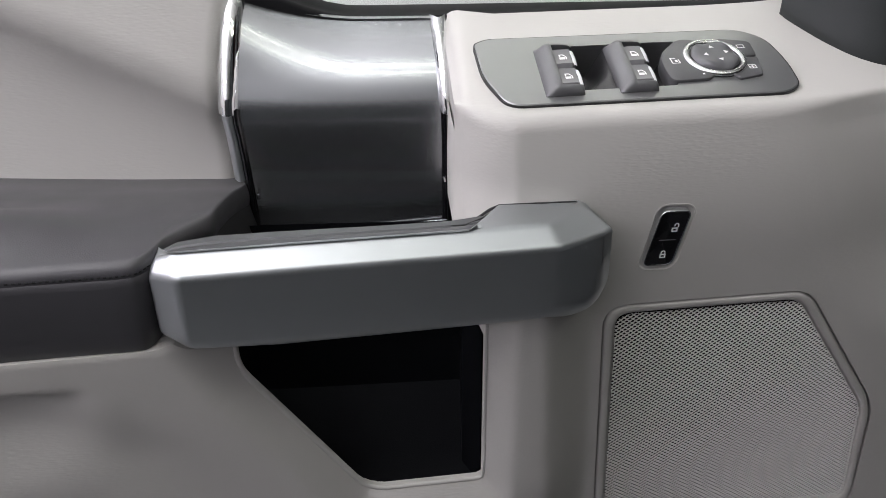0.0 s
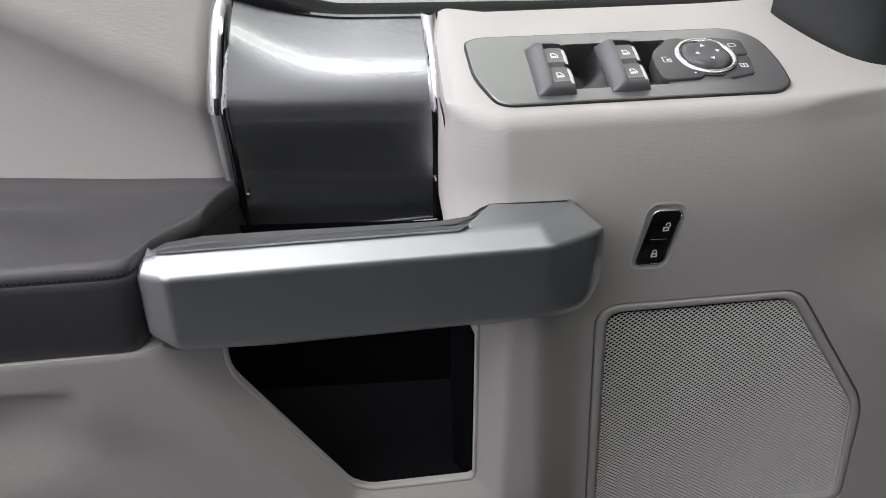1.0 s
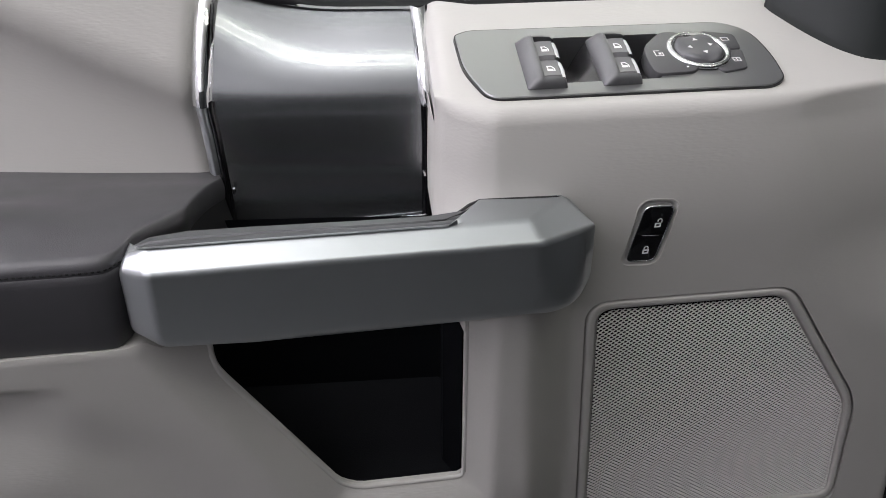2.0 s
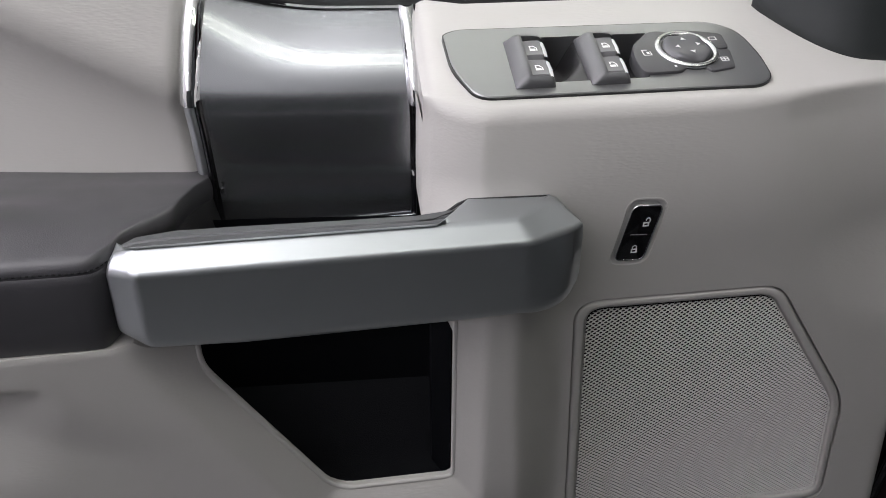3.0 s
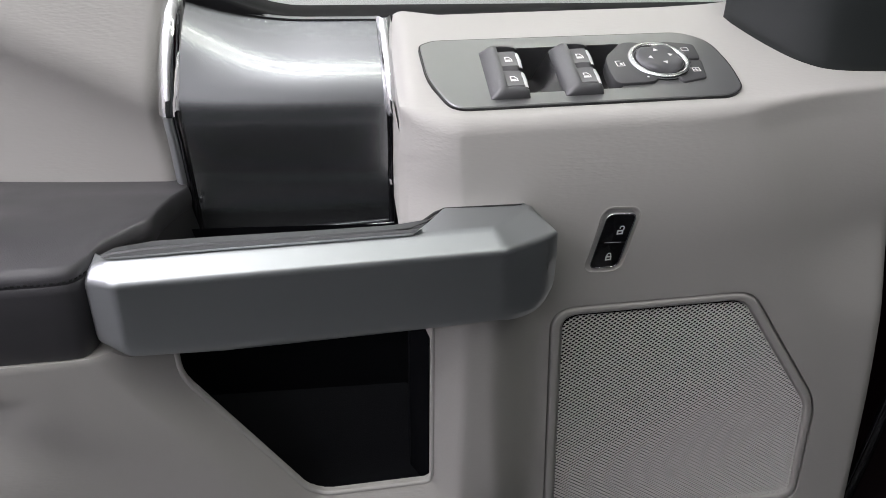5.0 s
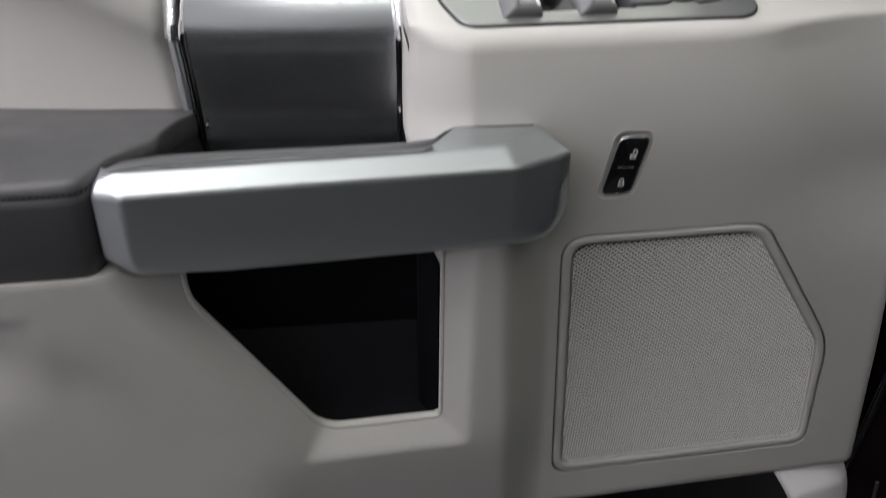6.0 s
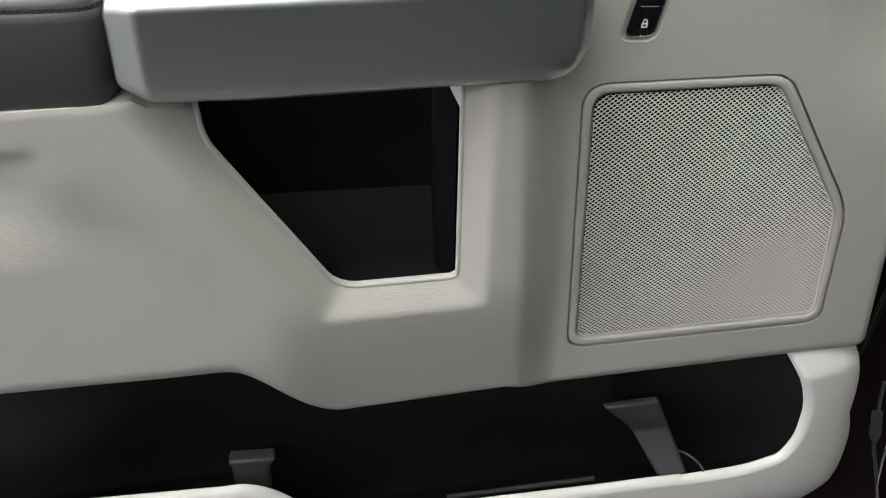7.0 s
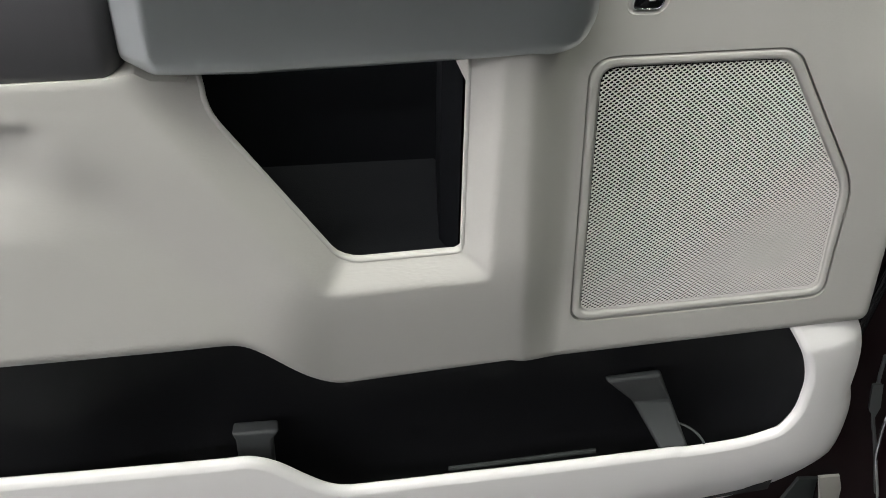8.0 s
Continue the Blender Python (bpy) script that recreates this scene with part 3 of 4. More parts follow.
def trim_sheet(left, right, lift=0.0, count=34, cols=30):
    prof = spline([(y, z, 0) for y, z in TRIM], count)
    rows = []
    for i, p in enumerate(prof):
        v = i / (count - 1)
        xl, xr = left(v), right(v)
        row = []
        for k in range(cols):
            s = k / (cols - 1)
            x = xl + (xr - xl) * s
            rise = 2.5 * max(0.0, 0.050 - x) ** 2 * (1 - smooth01(0.0, 0.60, v))
            row.append(Vector((x, p.x + 0.02 * (x - 0.03) - lift, p.y + rise + lift * 0.6)))
        rows.append(row)
    return grid(rows)


def trim_left(v):
    v *= 0.80
    return -0.0235 - 0.006 * math.sin(min(1, v / 0.55) * math.pi * 0.5) + 0.010 * smooth01(0.45, 0.9, v)


def trim_right(v):
    return 0.0905 + 0.005 * v


part("plate", trim_sheet(trim_left, trim_right), BRUSHED, bezel, angle=60)


def strip(edge, width, v0, v1, lift):
    bm = trim_sheet(lambda v: edge(v) - width / 2, lambda v: edge(v) + width / 2, lift, 60, 7)
    bm.verts.ensure_lookup_table()
    rows = [bm.verts[i * 7:(i + 1) * 7] for i in range(60)]
    for i, r in enumerate(rows):
        for k, vert in enumerate(r):
            s = (k / 6 - 0.5) * 2
            vert.co.y += lift * 1.3 * s * s
    gone = [v for i, r in enumerate(rows) for v in r if not v0 <= i / 59 <= v1]
    bmesh.ops.delete(bm, geom=gone, context="VERTS")
    return bm


part("chrome_strip", strip(lambda v: trim_left(v) - 0.004, 0.0115, 0.0, 0.62, 0.004), STRIP, bezel, "bright chrome side strip")
part("chrome_strip", strip(lambda v: trim_right(v) + 0.0035, 0.0090, 0.0, 0.64, 0.004), STRIP, bezel, "bright chrome side strip")
part("side_strip", strip(lambda v: trim_left(v) - 0.0045, 0.0075, 0.60, 0.84, 0.003), SATIN, bezel, "satin grey side strip")
part("side_strip", strip(lambda v: trim_left(v) + 0.0, 0.006, 0.56, 1.0, 0.0025), GLOSS, bezel, "gloss black side strip")
part("side_strip", strip(lambda v: trim_right(v) + 0.003, 0.006, 0.62, 1.0, 0.0025), GLOSS, bezel, "gloss black side strip")
top_line = [Vector((x, 0.114 + 0.02 * (x - 0.03), 1.1522 + 2.5 * max(0.0, 0.050 - x) ** 2)) for x in [-0.028 + 0.004 * k for k in range(31)]]
part("chrome_edge", tube(top_line, 0.0013, 8), CHROME, bezel, "thin chrome top edge")
part("cup_edge", tube([Vector((x, 0.0598 + 0.02 * x, 1.0312 + 0.063 * x)) for x in (-0.021, 0.0, 0.03, 0.06, 0.098)], 0.0006, 8), CHROME, bezel, "thin bright edge at the foot of the recess")

for cx, cy, cz in ((-0.0195, 0.0590, 1.0605), (0.0955, 0.0610, 1.0690)):
    part("clip", tube([Vector((cx, cy, cz)), Vector((cx + 0.0003, cy, cz - 0.0015)), Vector((cx + 0.0005, cy, cz - 0.003))], 0.0011, 6), CHROME, bezel, "tiny bright clip")

# ---- upper panel ----
upper = thing("upper_door_panel", "pale grey grained leather upper door trim", "door panel")


def upper_panel():
    xs = [-0.46 + 0.01 * k for k in range(26)] + [-0.205 + 0.004 * k for k in range(45)]
    rows = []
    for j in range(48):
        z = 1.045 + 0.0048 * j
        row = []
        for x in xs:
            edge = -0.0300 - 0.006 * smooth01(1.06, 1.11, z) + 0.009 * smooth01(1.12, 1.19, z)
            xx = min(x, edge)
            crease = (z - 1.1110) + (xx + 0.043) * 0.45
            y = 0.078 + 0.02 * (xx - 0.03) + 0.30 * (z - 1.07)
            y -= 0.004 * smooth01(-0.004, 0.020, crease) - 0.25 * max(0.0, crease - 0.012)
            y += 0.021 * (1 - math.exp(min(0.0, crease) / 0.030)) - 0.014
            y += 0.006 * smooth01(-0.010, 0.0, xx - edge)
            row.append(Vector((xx, y, z)))
        rows.append(row)
    bm = grid(rows)
    bmesh.ops.remove_doubles(bm, verts=bm.verts, dist=1e-5)
    return bm


part("panel", upper_panel(), STONE, upper, "grained pale grey leather", angle=50)

# ---- armrest ----
armrest = thing("armrest", "padded charcoal leather armrest with a stitched seam", "armrest")


def arm_top(y):
    prof = ((-0.11, 1.0908), (-0.058, 1.0900), (-0.033, 1.0886), (-0.013, 1.0855), (0.012, 1.0800), (0.042, 1.0725), (0.062, 1.0660), (0.082, 1.0610))
    for (ya, za), (yb, zb) in zip(prof, prof[1:]):
        if y <= yb:
            t = (y - ya) / (yb - ya)
            return za + (zb - za) * t
    return prof[-1][1]


ARM_EDGE = [(-0.46, -0.098, -0.46), (-0.30, -0.082, -0.30), (-0.20, -0.072, -0.20), (-0.12, -0.0645, -0.125), (-0.088, -0.0620, -0.100), (-0.076, -0.0610, -0.088), (-0.0665, -0.0585, -0.080), (-0.0605, -0.0500, -0.073), (-0.0560, -0.037, -0.067), (-0.048, -0.024, -0.061), (-0.041, -0.013, -0.055), (-0.0370, -0.004, -0.050), (-0.0355, 0.008, -0.045), (-0.0335, 0.022, -0.040), (-0.0305, 0.037, -0.036), (-0.0270, 0.052, -0.032), (-0.0235, 0.068, -0.028)]


def top_pad():
    """A cushion from the back edge to the round front and end, with a rolled edge."""
    edge = spline(ARM_EDGE, 90)
    rows = []
    for e in edge:
        c, b = Vector((e.x, e.y, 0)), Vector((e.z, 0.084, 0))
        way = c - b
        run = way.length
        way.normalize()
        roll = min(0.0068, run * 0.45)
        row = []
        for k in range(12):
            p = b + way * (run - roll) * k / 11
            rise = 0.0045 * smooth01(-0.07, -0.25, p.x) * smooth01(-0.01, 0.055, p.y)
            row.append(Vector((p.x, p.y, arm_top(p.y) + rise)))
        # the cushion swells and then falls away to the seam
        full = smooth01(-0.072, -0.170, e.x)
        for p in row:
            s = min(1.0, max(0.0, 1 - (run - roll - (p - Vector((b.x, b.y, p.z))).length) / 0.075))
            p.z += full * (0.0115 * math.sin(math.pi * s) - 0.0012 * s)
        top = row[-1].z
        for k in range(1, 8):
            a = math.pi / 2 * k / 7 * 1.2
            p = b + way * (run - roll + roll * math.sin(a))
            row.append(Vector((p.x, p.y, top - roll * (1 - math.cos(a)))))
        p = b + way * (run - roll)
        row.append(Vector((p.x, p.y, top - 0.022)))
        rows.append(row)
    return grid(rows)


def recess_wall():
    """The hard dark side of the recess beside the armrest."""
    rows = []
    for dz, dx in ((-0.007, -0.004), (-0.013, 0.0), (-0.022, 0.003), (-0.036, 0.006), (-0.048, 0.008)):
        row = []
        for x, y in ((-0.053, -0.030), (-0.046, -0.019), (-0.040, -0.008), (-0.0370, 0.004), (-0.0350, 0.018), (-0.0320, 0.034), (-0.0280, 0.052), (-0.0245, 0.070)):
            row.append(Vector((x + dx, y, max(arm_top(y) + dz, 1.036 - dx))))
        rows.append(row)
    return grid(rows)


def front_band():
    """The front of the armrest under the seam."""
    edge = [e for e in spline(ARM_EDGE, 90) if e.y < -0.028]
    rows = []
    n = len(edge)
    for i, e in enumerate(edge):
        t = edge[min(i + 1, n - 1)] - edge[max(i - 1, 0)]
        nx, ny = t.y, -t.x
        ln = math.hypot(nx, ny)
        nx, ny = nx / ln, ny / ln
        row = []
        for off, z in ((-0.014, 1.0842), (-0.004, 1.0838), (0.0, 1.0820), (0.0006, 1.0770), (0.0, 1.0620), (-0.002, 1.046), (-0.0045, 1.034), (-0.008, 1.0290), (-0.030, 1.0275)):
            row.append(Vector((e.x + nx * off, e.y + ny * off, z)))
        rows.append(row)
    return grid(rows)


part("top_pad", top_pad(), DARK, armrest, "padded charcoal leather top", angle=60)
part("recess_wall", recess_wall(), BLACK, armrest, "hard black side of the grab recess", angle=60)
part("front_band", front_band(), DARK, armrest, "charcoal leather front band", angle=60)


def stitches():
    """Short threads along the seam."""
    bm = bmesh.new()
    edge = [e for e in spline(ARM_EDGE, 2400) if e.y < -0.050 and e.x > -0.30]
    ends, run, last = [], 0.0, edge[0]
    for e in edge:
        run += math.hypot(e.x - last.x, e.y - last.y)
        last = e
        if run >= 0.0014:
            ends.append(e)
            run = 0.0
    for a, b in zip(ends[0::2], ends[1::2]):
        p, q = Vector((a.x, a.y - 0.0003, 1.0840)), Vector((b.x, b.y - 0.0003, 1.0840))
        piece = tube([p, (p + q) / 2 + Vector((0, -0.0002, 0)), q], 0.0004, 4)
        me = bpy.data.meshes.new("stitch")
        piece.to_mesh(me)
        piece.free()
        bm.from_mesh(me)
        bpy.data.meshes.remove(me)
    return bm


part("stitching", stitches(), RUBBER, armrest, "dark grey thread")

# ---- window switches ----
switches = thing("window_switch_panel", "dark grey switch plate with window switches and a mirror dial", "switch panel")
P_O = Vector((0.2, 0.0142, 1.1372))
P_U = Vector((1, 0.1, 0)).normalized()
P_V = Vector((0, math.cos(TOP_A), math.sin(TOP_A)))
P_V = (P_V - P_U * P_V.dot(P_U)).normalized()
P_N = P_U.cross(P_V)


def on_plate(u, v, h=0.0):
    """A point of the switch plate, in millimetres."""
    return P_O + (P_U * u + P_V * v + P_N * h) * 0.001


PLATE_OUT = rounded([(-75, 4.6), (88, 3.4), (98, 10), (101, 34), (98, 60), (84, 71), (-73, 72.5), (-81.5, 68), (-83, 34)], [9, 8, 6, 14, 14, 10, 5, 3, 10], 5)
HOLE = rounded([(-34, 15.2), (26, 15.2), (40, 60.5), (-34, 60.5)], [2, 2, 2, 2], 3)


def plate_mesh():
    out = offset(PLATE_OUT, 0.0)
    bm = bmesh.new()
    rings = [[bm.verts.new(on_plate(x, y, h)) for x, y in o] for o, h in ((out, -3.0), (out, 0.25), (offset(out, -0.5), 0.7))]
    n = len(out)
    for a, b in zip(rings, rings[1:]):
        for i in range(n):
            j = (i + 1) % n
            bm.faces.new((a[i], a[j], b[j], b[i]))
    hole = [bm.verts.new(on_plate(x, y, 0.7)) for x, y in HOLE]
    low = [bm.verts.new(on_plate(x, y, -22)) for x, y in HOLE]
    m = len(hole)
    edges = [bm.edges.get((rings[-1][i], rings[-1][(i + 1) % n])) for i in range(n)]
    edges += [bm.edges.new((hole[i], hole[(i + 1) % m])) for i in range(m)]
    bmesh.ops.triangle_fill(bm, edges=edges, use_beauty=True)
    gone = []
    for f in bm.faces:
        c = (f.calc_center_median() - P_O) * 1000
        if inside(HOLE, c.dot(P_U), c.dot(P_V)):
            gone.append(f)
    bmesh.ops.delete(bm, geom=gone, context="FACES_ONLY")
    for i in range(m):
        j = (i + 1) % m
        bm.faces.new((hole[i], hole[j], low[j], low[i]))
    return bm


# the ledge is open under the plate
bm = bmesh.new()
bm.from_mesh(panel.data)
under = offset(PLATE_OUT, -9)
gone = []
for f in bm.faces:
    c = (f.calc_center_median() - P_O) * 1000
    if abs(c.dot(P_N)) < 12 and inside(under, c.dot(P_U), c.dot(P_V)):
        gone.append(f)
bmesh.ops.delete(bm, geom=gone, context="FACES")
bm.to_mesh(panel.data)
bm.free()
part("plate", plate_mesh(), PLATE, switches, angle=35)
part("gasket", grid([[on_plate(x, y, h) for x, y in offset(PLATE_OUT, o)] for o, h in ((0.8, -3), (0.8, 0.12), (-1.0, 0.12))], close_u=True), BLACK, switches, "thin dark gap round the plate")


def scoop():
    """The hollow beside each pair of switches: deep at the back, rising towards the next hood."""
    rows = []
    def deep(u, v):
        a = (u + 31 - 0.08 * (v - 34)) % 43.5
        floor = -5 - 30 * smooth01(24, 46, v + 0.55 * (12 - a))
        return floor * (1 - smooth01(8, 27, a)) - 0.8 * smooth01(12, 20, v) - 0.2
    for k in range(56):
        u = -34 + 74 * k / 55
        rows.append([on_plate(u, v, deep(u, v)) for v in (13, 16, 18, 21, 24, 27, 30, 33, 36, 39, 42, 45, 48, 51, 54, 58, 62)])
    return grid(rows)


# The hollow's shade is put into its black colour.
part("recess", scoop(), BLACK, switches, "hollow beside the switches, its shade given as black", angle=70)


def window_switch(u0):
    """One column: a hood with two rocker buttons."""
    def at(a, v, h):
        return on_plate(u0 + a + 0.085 * (v - 34), v, h)
    rings = []
    for v, s, c in ((10.3, 0.0, -0.2), (10.5, 0.22, 1.6), (11.2, 0.50, 3.6), (12.4, 0.75, 4.9), (13.6, 0.88, 5.4), (14.4, 0.93, 5.4), (14.6, 0.94, -0.8), (24, 1.0, -0.8), (34, 1.0, -0.8), (44, 1.0, -0.8), (53.4, 0.98, -0.8), (53.6, 0.97, 5.8), (55.4, 0.9, 5.6), (56.8, 0.6, 3.6), (57.4, 0.0, -0.2)):
        rings.append([at(-15.6, v, -1), at(-15.3, v, 0.5 + 0.6 * s), at(-13.4, v, 0.6 + 2.6 * s), at(-10.8, v, 0.8 + 5.0 * s), at(-8.4, v, 0.8 + 6.2 * s), at(-6.9, v, 0.8 + 6.3 * s), at(-6.2, v, 0.8 + 6.0 * s if c < 0 else 0.6 + c), at(-6.1, v, 0.6 + c), at(0, v, 0.6 + c * 0.97), at(4.5, v, 0.6 + c * 0.85), at(6.6, v, 0.6 + c * 0.55), at(7.6, v, -1)])
    hood = part("switch_hood", loft(rings), HOOD, switches, "grey raised switch surround", angle=55)
    for va, vb, rise in ((14.8, 32.4, 0.0), (33.6, 51.6, 0.3)):
        rows = []
        for k in range(11):
            t = k / 10
            v = va + (vb - va) * t
            h = 4.3 + rise + 1.3 * (2 * t - 1) ** 2
            if k in (0, 10):
                h -= 2.6
            rows.append([at(a, v, h + b) for a, b in ((-6.1, -3.0), (-5.9, -0.1), (-3.0, 0.15), (0.0, 0.2), (3.0, 0.1), (4.3, -0.1), (4.6, -0.7))])
        part("rocker_button", grid(rows), ROCKER, hood, "dark grey rocker button", angle=50)
        bm = grid([[at(a - 0.5 * abs(t), va + (vb - va) * (t + 1) / 2, 4.3 + rise + b) for a, b in ((4.7, -0.1), (6.0, -0.2), (7.2, -1.0), (7.7, -2.6))] for t in (-0.86, -0.6, 0.0, 0.6, 0.80)])
        part("light_bar", bm, LIGHT_LENS, hood, "white edge of the button", angle=60)
        part("button_side", grid([[at(a, v, b) for a, b in ((4.6, 3.4), (6.6, 1.4), (7.2, -3))] for v in (va, (va + vb) / 2, vb)]), BLACK, hood, "black side under the button")
        bm = bmesh.new()
        v0 = (va + vb) / 2
        def mark(pts):
            bm.faces.new([bm.verts.new(at(a * 0.78 - 0.8, v0 + b * 0.78, 4.75 + rise)) for a, b in pts])
        mark([(-2.6, -3.0), (1.7, -3.0), (1.7, -0.3), (-2.6, -0.3)])
        mark([(-2.6, 0.1), (-1.6, 0.1), (-1.6, 3.4), (-2.6, 3.4)])
        mark([(-1.6, 2.4), (0.2, 2.4), (-0.3, 3.4), (-1.6, 3.4)])
        mark([(2.1, -3.0), (3.1, -3.0), (3.1, 0.2), (2.1, 0.4)])
        mark([(2.1, 0.4), (3.1, 0.2), (0.9, 3.4), (-0.3, 3.4), (0.2, 2.4)])
        part("icon", bm, ICON, hood, "white window symbol", smooth=False)
    return hood


window_switch(-35.2)
window_switch(7.8)


def lobe(points, radius, h, name, label):
    return part(name, prism(rounded(points, radius, 6), -6, h, on_plate, bevel=1.2), LOBE, switches, label)


lobe([(22.5, 17), (46, 17.6), (60, 30), (60, 50), (50, 60), (40, 60), (25.5, 46), (22.5, 34)], [6, 3, 8, 8, 6, 10, 14, 8], 2.4, "lock_out_button", "dark grey lobe with a window lock symbol")
lobe([(64, 16.5), (80, 19.8), (84.2, 38.6), (60, 38.6), (60, 24)], [2, 3, 3, 2, 2], 2.0, "fold_button", "dark grey mirror button")
lobe([(60, 39.4), (84.2, 39.4), (86, 55.5), (67, 60.0), (60, 54)], [2, 3, 4, 2, 2], 2.0, "fold_button", "dark grey mirror button")


def disc(cu, cv, profile, sides=40):
    rows = [[on_plate(cu + math.cos(a) * r, cv + math.sin(a) * r, h) for a in (2 * math.pi * k / sides for k in range(sides))] for r, h in profile]
    bm = grid(rows, close_u=True)
    bm.verts.ensure_lookup_table()
    bm.faces.new(bm.verts[len(rows) * sides - sides:len(rows) * sides])
    return bm


DIAL = (57.0, 39.0)
part("dial_base", disc(*DIAL, [(18.8, 0), (18.8, 2.2), (17, 2.6), (12, 2.4)]), BLACK, switches, angle=40)
part("dial_ring", disc(*DIAL, [(18.9, 1.5), (18.9, 2.6), (18.3, 3.3), (17.2, 3.7), (16.0, 3.5), (15.0, 2.8), (14.7, 1.8)]), SATIN_CHROME, switches, "silver ring round the mirror dial", angle=50)


def knob():
    rows = []
    for r, h in ((14.2, 1.5), (14.2, 4.0), (13.6, 5.0), (12.4, 5.6), (9.5, 5.2), (6.0, 4.8), (2.5, 4.6), (0.4, 4.6)):
        row = []
        for k in range(48):
            a = 2 * math.pi * k / 48
            dent = 2.2 * max(0.0, math.cos(2 * (a - radians(8)))) ** 3 * smooth01(8, 13, r) + 2.2 * max(0.0, -math.cos(2 * (a - radians(8)))) ** 3 * smooth01(8, 13, r)
            row.append(on_plate(DIAL[0] + math.cos(a) * r, DIAL[1] + math.sin(a) * r, h - dent))
        rows.append(row)
    bm = grid(rows, close_u=True)
    bm.verts.ensure_lookup_table()
    bm.faces.new(bm.verts[len(rows) * 48 - 48:])
    return bm


dial = part("mirror_dial", knob(), KNOB, switches, "grey four-way mirror knob", angle=50)
for ang in (8, 98, 188, 278):
    bm = bmesh.new()
    ca, sa = math.cos(radians(ang)), math.sin(radians(ang))
    bm.faces.new([bm.verts.new(on_plate(DIAL[0] + ca * r - sa * w, DIAL[1] + sa * r + ca * w, 5.25)) for r, w in ((8.4, 0), (5.6, 1.7), (5.6, -1.7))])
    part("arrow", bm, ICON, dial, "white arrow", smooth=False)


def flat_mark(cu, cv, h, quads, name, label):
    bm = bmesh.new()
    for x0, y0, x1, y1 in quads:
        bm.faces.new([bm.verts.new(on_plate(cu + x, cv + y, h)) for x, y in ((x0, y0), (x1, y0), (x1, y1), (x0, y1))])
    part(name, bm, ICON, switches, label, smooth=False)


flat_mark(31.5, 37.0, 2.55, [(-2.6, -2.4, -2.0, 2.4), (2.0, -2.4, 2.6, 1.2), (-2.6, -2.9, 2.6, -2.3), (-2.6, 2.2, 1.0, 2.8), (-0.2, -1.4, 1.4, 0.6)], "icon", "white window lock symbol")
flat_mark(43.6, 22.3, 2.55, [(-0.7, -0.7, 0.7, 0.7)], "icon", "small pale indicator")
flat_mark(77.5, 49.5, 2.15, [(-2.4, -1.8, 2.4, -1.2), (-2.4, 1.2, 2.4, 1.8), (-2.4, -1.2, -1.8, 1.2), (1.8, -1.2, 2.4, 1.2)], "icon", "pale mirror symbol")
flat_mark(76.0, 28.0, 2.15, [(-2.4, -2.2, 2.4, -1.6), (-2.4, 1.2, 2.4, 1.8), (-2.4, -1.6, -1.8, 1.2), (1.8, -1.6, 2.4, 1.2), (-0.3, -1.6, 0.3, 1.2), (-1.8, -0.4, 1.8, 0.1)], "icon", "pale mirror symbol")

# ---- map pocket ----
bin_thing = thing("map_pocket", "pale grey plastic door pocket with a dark inside", "storage pocket")
RIM = [(-0.46, 0.742), (-0.30, 0.7245), (-0.1976, 0.7126), (-0.1247, 0.7044), (-0.055, 0.6970), (-0.0306, 0.6945), (-0.0109, 0.6830), (0.010, 0.662), (0.0263, 0.6473), (0.0420, 0.6398), (0.0700, 0.6365), (0.14, 0.6310), (0.2277, 0.6235), (0.3300, 0.6160), (0.3500, 0.6130), (0.400, 0.6120), (0.4270, 0.6145), (0.4370, 0.6200), (0.4437, 0.6403), (0.4430, 0.6620), (0.4398, 0.6834), (0.4310, 0.708), (0.4197, 0.7302), (0.4018, 0.7602), (0.390, 0.780), (0.378, 0.80)]

RIM_TOP = 0.7205


